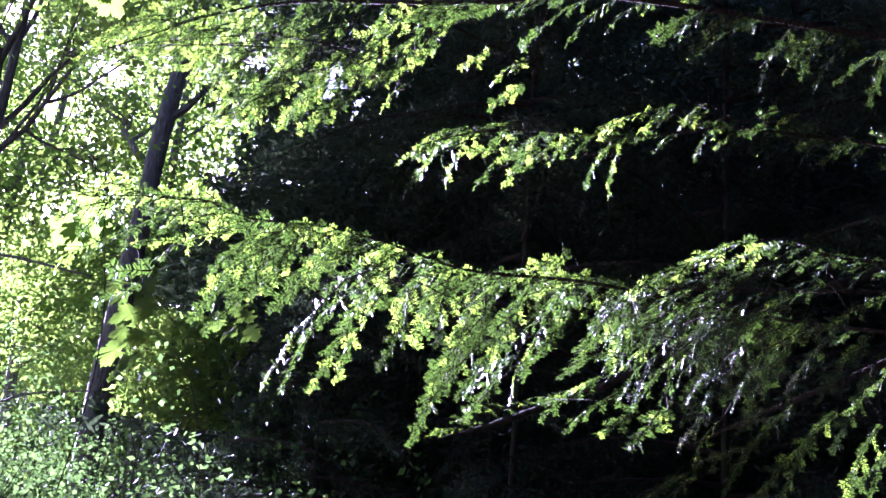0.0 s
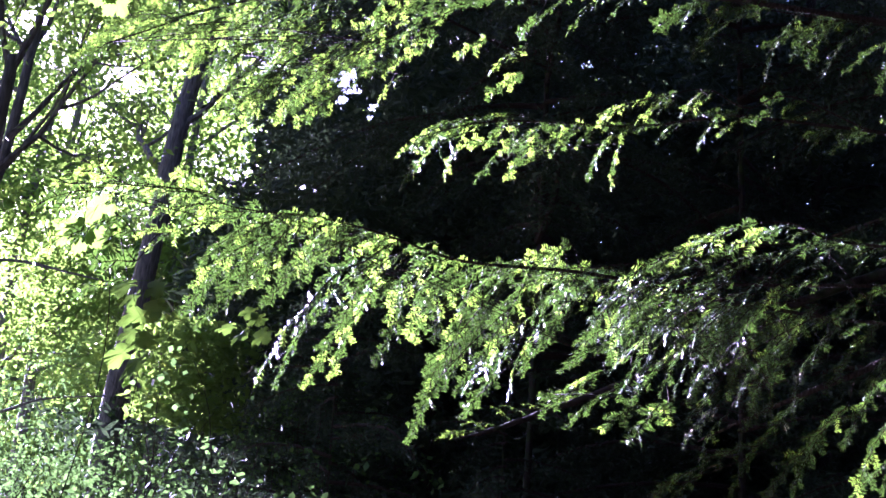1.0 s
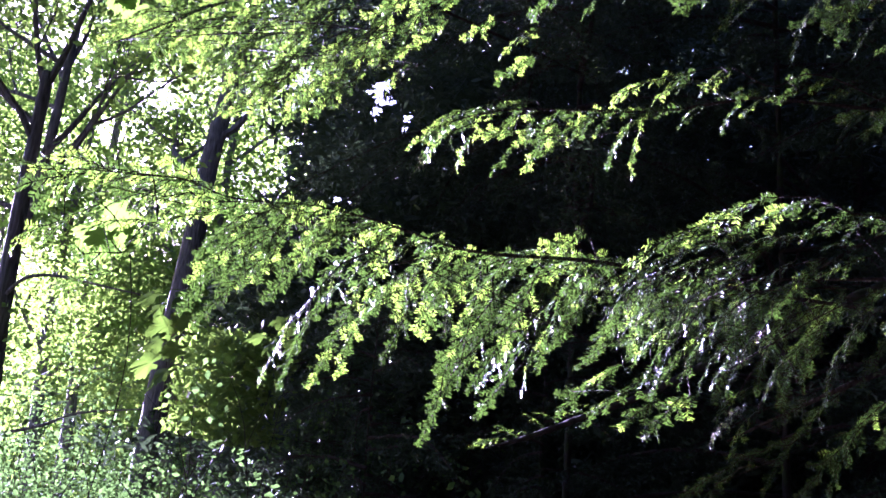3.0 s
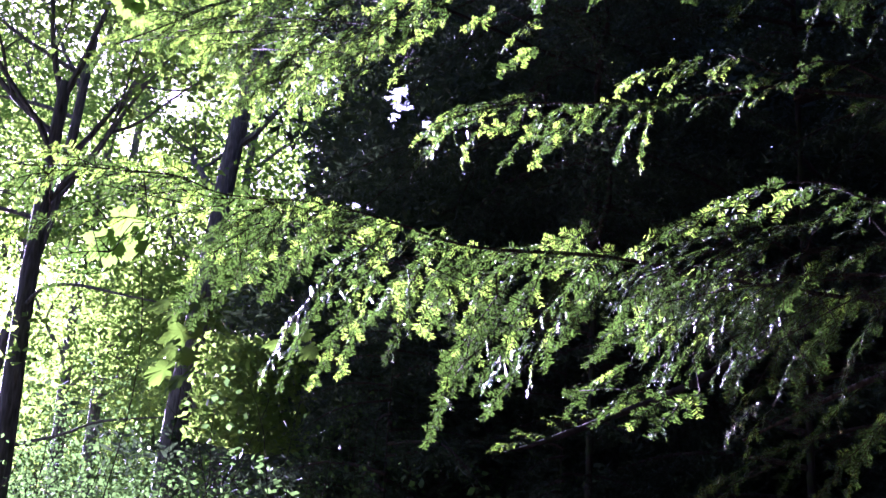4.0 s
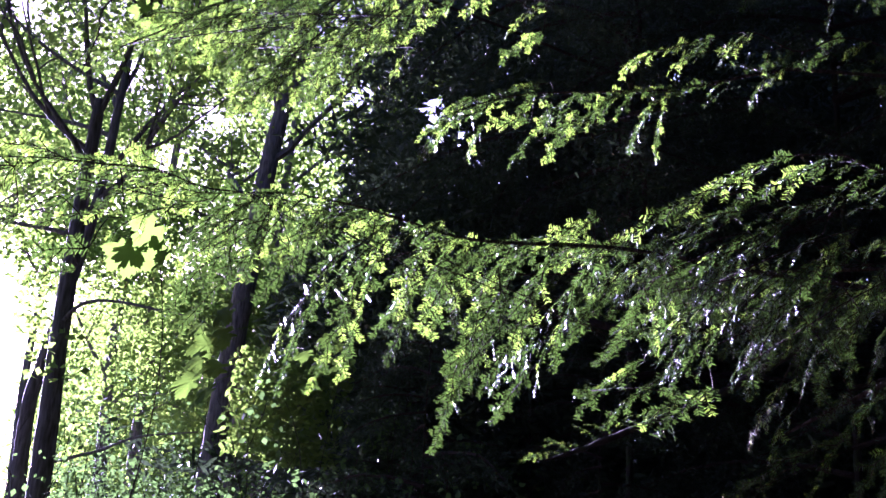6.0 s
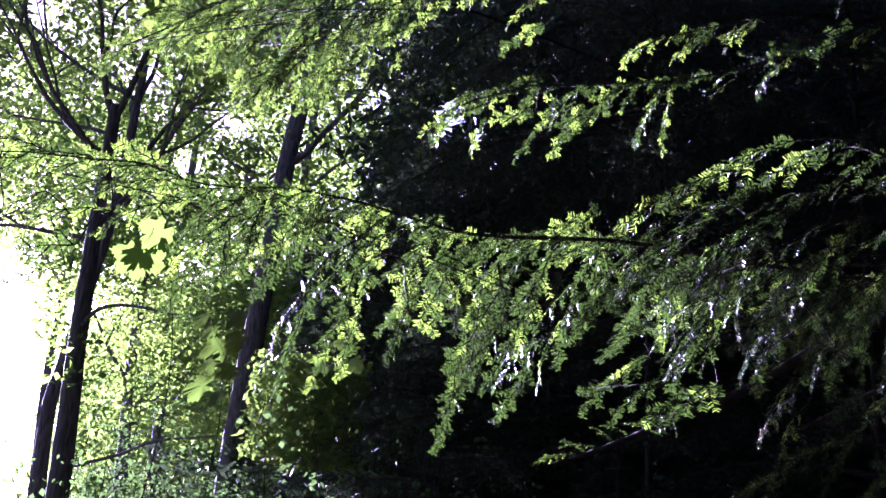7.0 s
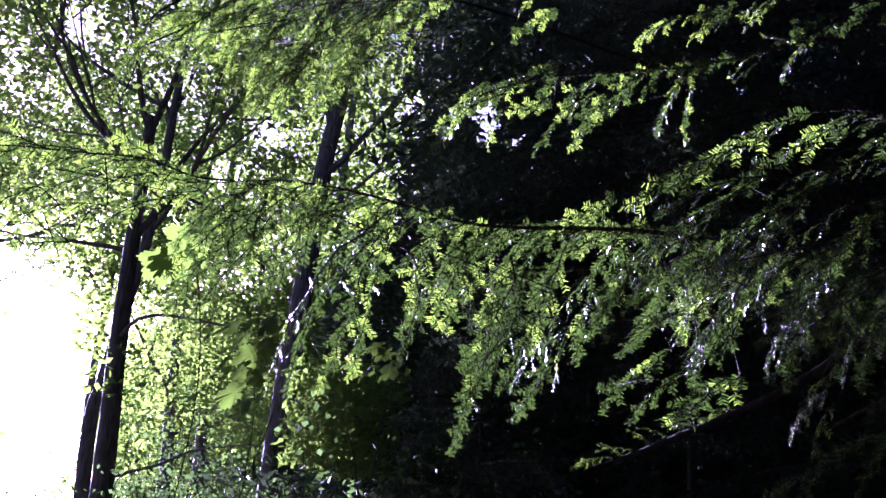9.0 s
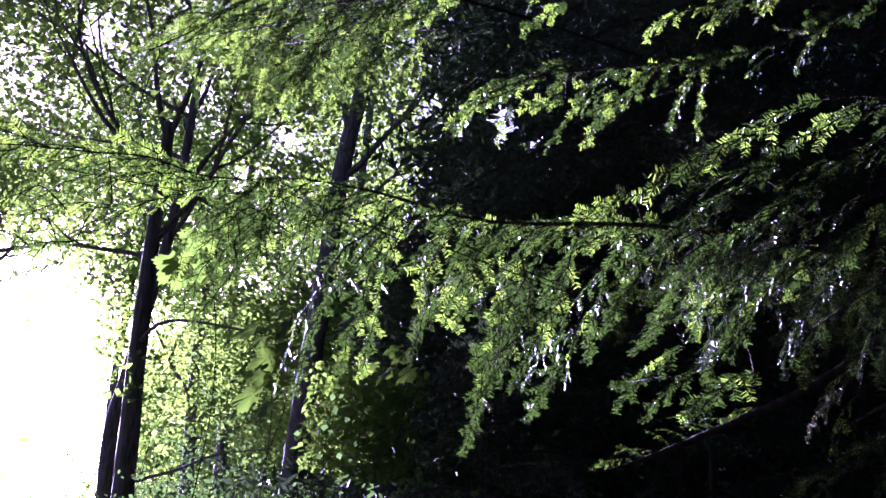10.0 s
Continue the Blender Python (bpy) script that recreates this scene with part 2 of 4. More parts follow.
# ---- hemlock sprays ----
def needles(heap, p, d, s, nrm, length, mat, gap=0.0029, size=0.0090):
    """Two ranks of flat blunt needles along a twig from p in the way d."""
    k = max(3, int(length / gap))
    t = np.repeat((np.arange(k) + 0.5) / k, 2)
    side = np.tile([1.0, -1.0], k)
    t = np.clip(t + rng.normal(0, 0.2 / k, 2 * k), 0, 1)
    keep = rng.random(2 * k) < 0.93
    t, side = t[keep], side[keep]
    k = len(t)
    L = size * rng.uniform(0.7, 1.15, k) * (1 - 0.4 * t**3)
    lean = rng.uniform(0.4, 0.75, k)
    out = s[None] * side[:, None] + d[None] * lean[:, None] + nrm[None] * rng.normal(0.04, 0.14, k)[:, None]
    out /= np.linalg.norm(out, axis=1)[:, None]
    base = p[None] + d[None] * (t * length)[:, None]
    w = np.cross(out, nrm[None] + rng.normal(0, 0.5, (k, 3)))
    w /= np.linalg.norm(w, axis=1)[:, None] + 1e-9
    wid = 0.00082 * rng.uniform(0.8, 1.25, k)[:, None]
    tip = base + out * L[:, None]
    rib = np.cross(w, out) * wid * 0.45
    heap.blades(np.stack([base - w * wid, base + rib, base + w * wid, tip + w * wid * 0.6, tip + rib * 0.7 + out * wid * 0.8, tip - w * wid * 0.6], 1), np.full(k, mat))


def bent_twig(heap, p, d, sd, reach, sag, mat, r):
    """A twig in two pieces, the outer one sagging, with needles along both. Gives the bend, the end and the outer way."""
    e = d + np.array([0, 0, -sag])
    e /= np.linalg.norm(e)
    mid, end = p + d * reach * 0.5, p + d * reach * 0.5 + e * reach * 0.5
    needles(heap, p, d, sd, np.cross(d, sd), reach * 0.5, mat)
    s2 = sd - e * (sd @ e)
    s2 /= np.linalg.norm(s2)
    needles(heap, mid, e, s2, np.cross(e, s2), reach * 0.5, mat)
    v, f = tube(np.stack([p, mid, end]), [r, r * 0.75, r * 0.45], 4)
    heap.add(v, f, 2)
    return mid, end, e, s2


def spray_mesh(L, young, bushy=1.0):
    """A hemlock spray along +x, L long: arched axis, sagging side twigs, their twiglets, and needles in two ranks."""
    heap = Heap()
    X, Y, Z = np.eye(3)
    k = 9
    s = np.linspace(0, 1, k)
    wob = rng.normal(0, 0.014 * L, (2, k))
    wob[:, [0, -1]] = 0
    axis = np.stack([s * L, wob[0], 0.09 * L * np.sin(np.pi * s) + wob[1] * 0.5], 1)
    v, f = tube(axis, np.linspace(0.0006 + 0.0026 * L, 0.0004, k), 5)
    heap.add(v, f, 2)
    for i in range(k - 1):
        d = axis[i + 1] - axis[i]
        n = np.linalg.norm(d)
        needles(heap, axis[i], d / n, Y, Z, n, int(rng.random() < young * s[i] * 1.4))
    t, side = 0.05, 1
    while t < 0.97:
        p = np.array([np.interp(t, s, axis[:, c]) for c in range(3)])
        reach = L * 0.19 * bushy * min(1, 0.35 + 2.4 * t) * (1 - t) ** 0.65 * rng.uniform(0.6, 1.2) + 0.012
        ang = radians(rng.uniform(30, 54) - 8 * t)
        d = X * math.cos(ang) + Y * side * math.sin(ang) + Z * rng.normal(-0.10, 0.2)
        d /= np.linalg.norm(d)
        sd = np.cross(Z + rng.normal(0, 0.4, 3), d)
        sd /= np.linalg.norm(sd)
        mid, end, e, s2 = bent_twig(heap, p, d, sd, reach, rng.uniform(0.05, 0.5), int(rng.random() < young), 0.0009)
        if reach > 0.045:
            for q in np.arange(0.22, 0.92, 0.021 / reach):
                for sg in (1, -1):
                    if rng.random() < 0.3:
                        continue
                    r2 = reach * 0.45 * (1 - q) * rng.uniform(0.6, 1.25) + 0.007
                    o = p + (mid - p) * q * 2 if q < 0.5 else mid + (end - mid) * (q * 2 - 1)
                    w = (d if q < 0.5 else e) * 0.75 + s2 * sg * 0.66 + rng.normal(0, 0.14, 3) - Z * 0.08
                    w /= np.linalg.norm(w)
                    sw = np.cross(np.cross(e, s2) + rng.normal(0, 0.25, 3), w)
                    needles(heap, o, w, sw / np.linalg.norm(sw), np.cross(w, sw / np.linalg.norm(sw)), r2, int(rng.random() < young * 1.15))
        t += rng.uniform(0.012, 0.022) / L
        side = -side
    return heap.mesh("needle_spray", [NEEDLE, YOUNG, TWIG], True)


SPRAYS = [(L, yg > 0.3, spray_mesh(L, yg, bu)) for L, yg, bu in (
    (0.055, 0.9, 1.4), (0.055, 0.05, 1.4), (0.085, 0.8, 1.3), (0.085, 0.55, 1.25), (0.085, 0.06, 1.3), (0.12, 0.6, 1.15), (0.12, 0.4, 1.1), (0.12, 0.1, 1.15), (0.12, 0.0, 1.05),
    (0.17, 0.5, 1.0), (0.17, 0.38, 0.95), (0.17, 0.12, 0.95), (0.17, 0.02, 0.9), (0.24, 0.45, 0.85), (0.24, 0.34, 0.8),
    (0.24, 0.12, 0.85), (0.24, 0.03, 0.78), (0.33, 0.4, 0.7), (0.33, 0.33, 0.66), (0.33, 0.1, 0.68), (0.33, 0.04, 0.66), (0.42, 0.36, 0.56), (0.42, 0.08, 0.55))]


# which way the flat of a bough's sprays faces, where not upwards
FACES = {}
# where the boughs and their sprays run
LINES = {}


def spray(bough, base, tip, fresh=0.5):
    """Hang one spray on a bough, from base to tip. fresh: how likely it carries this year's pale growth; also raised on
    sunlit boughs and lowered on dark ones, to put light and shade into their colour.
    """
    b, e = Vector(base), Vector(tip)
    d = e - b
    L = d.length
    new_growth = rng.random() < fresh
    near = sorted((a for a in SPRAYS if a[1] == new_growth), key=lambda a: abs(math.log(a[0] / L / 1.1)))[:2]
    size, _, me = near[int(rng.integers(2))]
    x = d.normalized()
    y = FACES.get(bough.name, Vector((0, 0, 1))).cross(x).normalized()
    m = Matrix((x, y, x.cross(y))).transposed().to_4x4()
    ob = under("needle_spray", me, bough)
    ob.matrix_basis = Matrix.Translation(b) @ m @ pose(0, 0, 0, rng.normal(0, 34)) @ Matrix.Scale(L / size, 4)
    return ob


def put(bough, base, tip, fresh=0.5):
    """A spray with the side twig that joins it to its bough or to a spray before it."""
    pts, p = LINES[bough.name], np.array(base)
    i = int(np.argmin(np.linalg.norm(pts - p, axis=1)))
    gap = np.linalg.norm(pts[i] - p)
    if gap > 0.006:
        a = pts[max(0, i - 3)]
        way = (np.array(tip) - p) / np.linalg.norm(np.array(tip) - p)
        v, f = tube(curve_points([a, (a + p) / 2 + np.array([0, 0, 0.1 * gap]), p, p + way * 0.02], 9), np.linspace(0.0008 + 0.0018 * gap, 0.0006, 9), 5)
        under("side_twig", mesh_of("side_twig", v, f, [TWIG], smooth=True), bough)
    LINES[bough.name] = np.vstack([pts, p + np.linspace(0.1, 0.7, 9)[:, None] * (np.array(tip) - p)])
    return spray(bough, base, tip, fresh)


def fill(bough, line, count, way, spread, low, high, span=(0.0, 1.0), fresh=0.5):
    """Further sprays along a stem, mostly in one way."""
    pts = curve_points(line, 80)
    run = np.append(0, np.cumsum(np.linalg.norm(np.diff(pts, axis=0), axis=1)))
    for s in (np.arange(count) + rng.random(count)) / count * (span[1] - span[0]) + span[0]:
        p = np.array([np.interp(s * run[-1], run, pts[:, c]) for c in range(3)])
        d = np.array(way) + rng.normal(0, spread, 3)
        d /= np.linalg.norm(d)
        spray(bough, p, p + d * rng.uniform(low, high), fresh)


def bough_of(tree, line, r0, r1, label=""):
    pts = curve_points(line, 40)
    v, f = tube(pts, np.linspace(r0, r1, 40), 9, 0.05)
    ob = under("bough", mesh_of("bough", v, f, [TWIG], smooth=True), tree, label)
    LINES[ob.name] = curve_points(line, 160)
    return ob


# the near hemlock: its trunk stands beside the view, its boughs reach across it
near_tree = thing("hemlock_tree", "hemlock with drooping sunlit sprays of short flat needles", "tree")
ROOT = (2.7, 3.0)
tv, tf = tube(curve_points([(ROOT[0], ROOT[1], -0.1), (ROOT[0], ROOT[1], 1.5), (ROOT[0] + 0.03, ROOT[1], 4), (ROOT[0], ROOT[1] + 0.05, 9)], 30),
              np.linspace(0.24, 0.12, 30), 16, 0.02)
under("trunk", mesh_of("trunk", tv, tf, [BARK], smooth=True), near_tree, "dark furrowed bark with moss")

HANG = Vector((-0.2, 0.42, 0.86))
main_line = [(2.62, 3.0, 2.5), (1.6, 2.7, 2.36), (0.9, 2.3, 2.24), (0.509, 2.050, 2.198), (0.275, 1.900, 2.187), (0.171, 1.860, 2.183), (0.070, 1.830, 2.175), (-0.011, 1.800, 2.175), (-0.098, 1.750, 2.188), (-0.158, 1.700, 2.188), (-0.230, 1.690, 2.196), (-0.297, 1.690, 2.197)]
main = bough_of(near_tree, main_line, 0.0046, 0.0008)
FACES[main.name] = HANG
put(main, (-0.102, 1.770, 2.183), (-0.350, 2.015, 1.971), 0.5)
put(main, (-0.133, 1.810, 2.160), (-0.311, 2.000, 1.963), 0.4)
put(main, (-0.137, 1.820, 2.136), (-0.257, 1.990, 1.968), 0.5)
put(main, (-0.171, 1.950, 2.089), (-0.209, 2.010, 1.999), 1)
put(main, (-0.081, 1.820, 2.137), (-0.138, 2.010, 2.019), 0.3)
put(main, (-0.089, 1.800, 2.175), (-0.160, 1.900, 2.076), 0.6)
put(main, (-0.104, 1.780, 2.186), (-0.142, 1.860, 2.102), 0.8)
put(main, (-0.051, 1.830, 2.177), (-0.115, 1.950, 2.091), 0.6)
put(main, (-0.018, 1.850, 2.176), (-0.076, 1.980, 2.071), 0.5)
put(main, (-0.010, 1.870, 2.155), (-0.068, 2.020, 2.072), 0.5)
put(main, (-0.030, 1.900, 2.136), (-0.038, 2.050, 2.080), 0.2)
put(main, (0.053, 1.860, 2.145), (-0.074, 2.148, 1.902), 0.4)
put(main, (0.068, 1.900, 2.139), (-0.055, 2.100, 1.954), 0.4)
put(main, (0.060, 1.870, 2.157), (-0.007, 1.980, 2.074), 0.7)
put(main, (0.104, 1.900, 2.122), (0.010, 2.050, 1.986), 0.3)
put(main, (0.040, 1.950, 2.096), (-0.052, 2.100, 1.983), 0.4)
put(main, (0.120, 1.900, 2.159), (0.067, 2.000, 2.034), 0.5)
put(main, (0.156, 1.920, 2.129), (0.086, 2.000, 2.026), 0.4)
put(main, (0.157, 1.930, 2.095), (0.108, 1.950, 1.980), 0.5)
put(main, (0.121, 1.980, 2.069), (0.024, 2.100, 1.996), 0.2)
put(main, (0.092, 2.050, 2.046), (0.023, 2.150, 1.956), 0)
put(main, (0.208, 1.930, 2.171), (0.166, 2.000, 2.076), 0.3)
put(main, (0.326, 1.780, 2.041), (0.194, 2.000, 2.030), 0.8)
put(main, (0.272, 1.950, 2.032), (0.169, 2.050, 1.956), 0.7)
put(main, (0.231, 2.000, 2.004), (0.163, 2.050, 1.993), 0.5)
put(main, (0.311, 1.900, 2.005), (0.214, 2.000, 1.932), 0.2)
put(main, (0.324, 1.850, 1.962), (0.262, 1.900, 1.918), 0.1)
put(main, (0.288, 1.950, 2.160), (0.229, 2.000, 2.087), 0.3)
put(main, (0.311, 1.900, 2.128), (0.263, 1.950, 2.067), 0.3)
put(main, (0.243, 1.930, 2.172), (0.191, 1.960, 2.132), 0.4)
put(main, (0.201, 1.870, 2.232), (0.123, 1.900, 2.210), 0.7)
put(main, (0.188, 1.870, 2.225), (0.154, 1.900, 2.197), 0.6)
put(main, (0.141, 1.880, 2.201), (0.069, 1.860, 2.177), 0.8)
put(main, (-0.028, 1.840, 2.212), (-0.073, 1.830, 2.186), 0.8)
put(main, (0.243, 1.930, 2.211), (0.154, 1.930, 2.197), 0.6)
put(main, (0.199, 1.900, 2.170), (0.125, 1.900, 2.159), 1)
put(main, (0.008, 1.860, 2.175), (-0.046, 1.900, 2.117), 0.6)
put(main, (0.034, 1.870, 2.156), (-0.021, 1.920, 2.105), 0.6)
put(main, (0.093, 1.900, 2.177), (0.039, 1.960, 2.099), 0.5)
put(main, (0.209, 1.950, 2.130), (0.148, 2.020, 2.061), 0.2)
put(main, (0.262, 1.930, 2.099), (0.212, 2.000, 2.040), 0.3)
put(main, (-0.165, 1.740, 2.184), (-0.331, 1.896, 2.092), 0.5)
put(main, (-0.207, 1.740, 2.178), (-0.288, 1.780, 2.119), 0.4)
put(main, (-0.143, 1.760, 2.183), (-0.217, 1.730, 2.140), 0.6)
put(main, (-0.212, 1.730, 2.166), (-0.243, 1.714, 2.108), 0.5)
put(main, (-0.249, 1.700, 2.193), (-0.436, 1.864, 2.039), 0.6)
put(main, (-0.254, 1.720, 2.188), (-0.379, 1.800, 2.095), 0.5)
put(main, (-0.294, 1.720, 2.169), (-0.458, 1.860, 2.055), 0.6)
put(main, (-0.310, 1.720, 2.160), (-0.424, 1.780, 2.088), 0.6)
put(main, (-0.221, 1.720, 2.197), (-0.338, 1.800, 2.124), 0.4)
put(main, (-0.328, 1.760, 2.138), (-0.358, 1.820, 2.093), 0.5)
put(main, (-0.275, 1.750, 2.154), (-0.343, 1.850, 2.111), 0.4)
put(main, (-0.183, 1.740, 2.192), (-0.247, 1.780, 2.147), 0.5)
put(main, (-0.282, 1.700, 2.188), (-0.373, 1.740, 2.130), 0.6)
put(main, (-0.320, 1.690, 2.175), (-0.411, 1.760, 2.109), 0.6)
fill(main, main_line, 12, (-0.78, 0.3, -0.5), 0.2, 0.05, 0.10, (0.6, 0.84), 0.35)
fill(main, main_line, 18, (-0.62, 0.45, -0.5), 0.2, 0.12, 0.24, (0.62, 0.86), 0.12)
fill(main, main_line, 28, (-0.5, 0.3, -0.6), 0.25, 0.10, 0.2, (0.66, 0.80), 0.1)
fill(main, main_line, 12, (-0.5, 0.2, -0.2), 0.2, 0.05, 0.10, (0.66, 0.80), 0.2)
fill(main, main_line, 9, (-0.7, 0.4, -0.45), 0.2, 0.10, 0.2, (0.84, 0.98), 0.3)
fill(main, main_line, 8, (-0.8, 0.25, -0.45), 0.2, 0.05, 0.10, (0.84, 0.99), 0.5)
fill(main, main_line, 26, (-0.75, -0.3, -0.22), 0.2, 0.04, 0.08, (0.62, 1.0), 0.5)
# a bare dead twig that hangs from its outermost spray
hv, hf = tube(curve_points([(-0.325, 2.000, 1.954), (-0.328, 2.000, 1.937), (-0.354, 2.020, 1.880), (-0.386, 2.040, 1.810), (-0.410, 2.060, 1.768)], 16), np.linspace(0.0007, 0.0004, 16), 5)
under("dead_twig", mesh_of("dead_twig", hv, hf, [TWIG], smooth=True), main, "thin pale dead twig")

leader_line = [(-0.297, 1.690, 2.197), (-0.344, 1.655, 2.192), (-0.383, 1.600, 2.194), (-0.416, 1.531, 2.172), (-0.453, 1.430, 2.139), (-0.479, 1.370, 2.114)]
leader = bough_of(near_tree, leader_line, 0.0013, 0.0006)
FACES[leader.name] = HANG
put(leader, (-0.328, 1.660, 2.185), (-0.418, 1.620, 2.164), 0.6)
put(leader, (-0.351, 1.650, 2.194), (-0.402, 1.600, 2.163), 0.6)
put(leader, (-0.383, 1.600, 2.194), (-0.468, 1.550, 2.152), 0.5)
put(leader, (-0.402, 1.570, 2.186), (-0.481, 1.500, 2.133), 0.5)
put(leader, (-0.331, 1.670, 2.180), (-0.435, 1.650, 2.145), 0.4)
put(leader, (-0.359, 1.660, 2.168), (-0.457, 1.620, 2.101), 0.5)
put(leader, (-0.398, 1.550, 2.110), (-0.472, 1.480, 2.072), 0.5)
put(leader, (-0.438, 1.550, 2.066), (-0.487, 1.500, 2.043), 0.4)
put(leader, (-0.449, 1.550, 2.039), (-0.501, 1.500, 1.996), 0.3)
put(leader, (-0.418, 1.500, 2.165), (-0.487, 1.400, 2.112), 0.4)
put(leader, (-0.438, 1.450, 2.148), (-0.488, 1.380, 2.134), 0.4)
put(leader, (-0.456, 1.430, 2.135), (-0.500, 1.400, 2.068), 0.3)
put(leader, (-0.366, 1.620, 2.199), (-0.442, 1.550, 2.187), 0.5)
put(leader, (-0.375, 1.600, 2.199), (-0.406, 1.550, 2.206), 0.6)
put(leader, (-0.418, 1.560, 2.157), (-0.473, 1.500, 2.091), 0.5)
put(leader, (-0.466, 1.400, 2.116), (-0.509, 1.340, 2.070), 0.4)
put(leader, (-0.489, 1.460, 2.079), (-0.531, 1.420, 2.028), 0.3)
put(leader, (-0.452, 1.480, 2.110), (-0.501, 1.440, 2.043), 0.4)
put(leader, (-0.485, 1.380, 2.118), (-0.525, 1.320, 2.102), 0.4)
put(leader, (-0.380, 1.600, 2.174), (-0.444, 1.560, 2.125), 0.6)
fill(leader, leader_line, 10, (-0.8, -0.3, -0.3), 0.3, 0.04, 0.09, (0.0, 1.0), 0.5)

ridge_line = [(2.55, 2.9, 2.4), (1.7, 2.2, 2.32), (0.95, 1.6, 2.17), (0.62, 1.45, 2.125), (0.505, 1.420, 2.121), (0.452, 1.390, 2.128), (0.405, 1.390, 2.128)]
ridge = bough_of(near_tree, ridge_line, 0.0034, 0.0007)
FACES[ridge.name] = Vector((-0.25, -0.2, 0.95))
put(ridge, (0.405, 1.390, 2.128), (0.315, 1.395, 2.084), 0.23)
put(ridge, (0.345, 1.395, 2.098), (0.234, 1.400, 2.038), 0.17)
put(ridge, (0.367, 1.420, 2.118), (0.287, 1.420, 2.070), 0.25)
put(ridge, (0.447, 1.450, 2.142), (0.352, 1.450, 2.089), 0.25)
put(ridge, (0.365, 1.450, 2.089), (0.258, 1.440, 2.043), 0.1)
put(ridge, (0.318, 1.420, 2.084), (0.251, 1.420, 2.049), 0.15)
put(ridge, (0.507, 1.550, 2.150), (0.390, 1.580, 2.099), 0.15)
put(ridge, (0.437, 1.570, 2.126), (0.315, 1.586, 2.047), 0.15)
put(ridge, (0.463, 1.550, 2.134), (0.420, 1.550, 2.122), 0.9)
put(ridge, (0.333, 1.450, 2.068), (0.249, 1.500, 2.020), 0.1)
put(ridge, (0.498, 1.420, 2.085), (0.459, 1.420, 2.073), 0.3)
put(ridge, (0.404, 1.580, 2.099), (0.307, 1.650, 2.027), 0.1)
put(ridge, (0.469, 1.600, 2.115), (0.371, 1.650, 2.030), 0.1)
put(ridge, (0.510, 1.600, 2.123), (0.436, 1.660, 2.034), 0)
put(ridge, (0.464, 1.650, 2.093), (0.398, 1.650, 2.001), 0.15)
put(ridge, (0.398, 1.640, 2.058), (0.325, 1.660, 1.942), 0.1)
put(ridge, (0.448, 1.650, 2.047), (0.383, 1.650, 1.921), 0.1)
put(ridge, (0.377, 1.700, 2.043), (0.300, 1.750, 1.951), 0.1)
put(ridge, (0.348, 1.700, 2.057), (0.279, 1.780, 2.011), 0.3)
put(ridge, (0.323, 1.600, 2.074), (0.274, 1.700, 2.039), 0.1)
put(ridge, (0.541, 1.750, 2.062), (0.520, 1.930, 1.969), 0.15)
put(ridge, (0.524, 1.850, 2.053), (0.496, 1.930, 1.985), 0.15)
put(ridge, (0.600, 2.100, 2.021), (0.573, 2.228, 1.984), 0)
put(ridge, (0.518, 2.100, 1.999), (0.485, 2.190, 1.921), 1)
put(ridge, (0.500, 2.100, 2.007), (0.451, 2.180, 1.947), 1)
put(ridge, (0.353, 1.750, 1.953), (0.277, 1.620, 1.865), 0.05)
put(ridge, (0.568, 1.700, 2.111), (0.535, 1.800, 2.010), 0)
put(ridge, (0.601, 1.750, 2.079), (0.587, 1.900, 1.983), 0)
put(ridge, (0.420, 1.700, 2.014), (0.382, 1.750, 1.962), 0.05)
put(ridge, (0.637, 1.600, 2.173), (0.503, 1.550, 2.140), 0.05)
put(ridge, (0.698, 1.700, 2.154), (0.569, 1.700, 2.073), 0)
put(ridge, (0.680, 1.750, 2.102), (0.620, 1.850, 1.998), 0)
put(ridge, (0.769, 1.800, 2.129), (0.700, 1.900, 2.012), 0)
# older sprays added behind them, a step towards the sun, to shade the front ones
put(ridge, (0.363, 1.675, 2.164), (0.230, 1.707, 2.073), 0)
put(ridge, (0.389, 1.655, 2.172), (0.335, 1.671, 2.148), 0)
put(ridge, (0.424, 1.525, 2.123), (0.374, 1.541, 2.099), 0)
put(ridge, (0.330, 1.685, 2.137), (0.222, 1.771, 2.053), 0)
put(ridge, (0.395, 1.705, 2.153), (0.286, 1.771, 2.056), 0)
put(ridge, (0.436, 1.705, 2.161), (0.351, 1.781, 2.060), 0)
put(ridge, (0.390, 1.755, 2.131), (0.313, 1.771, 2.027), 0)
put(ridge, (0.374, 1.755, 2.085), (0.298, 1.771, 1.947), 0)
put(ridge, (0.467, 1.855, 2.100), (0.435, 2.051, 1.995), 0)
put(ridge, (0.450, 1.955, 2.091), (0.411, 2.051, 2.011), 0)
put(ridge, (0.526, 2.205, 2.059), (0.488, 2.349, 2.010), 0)
put(ridge, (0.494, 1.805, 2.149), (0.450, 1.921, 2.036), 0)
put(ridge, (0.527, 1.855, 2.117), (0.502, 2.021, 2.009), 0)
put(ridge, (0.346, 1.805, 2.052), (0.297, 1.871, 1.988), 0)
put(ridge, (0.624, 1.805, 2.192), (0.484, 1.821, 2.099), 0)
put(ridge, (0.606, 1.855, 2.140), (0.535, 1.971, 2.024), 0)
put(ridge, (0.695, 1.905, 2.167), (0.615, 2.021, 2.038), 0)
fill(ridge, ridge_line, 30, (-0.78, 0.0, -0.16), 0.2, 0.05, 0.09, (0.70, 0.985), 0.05)

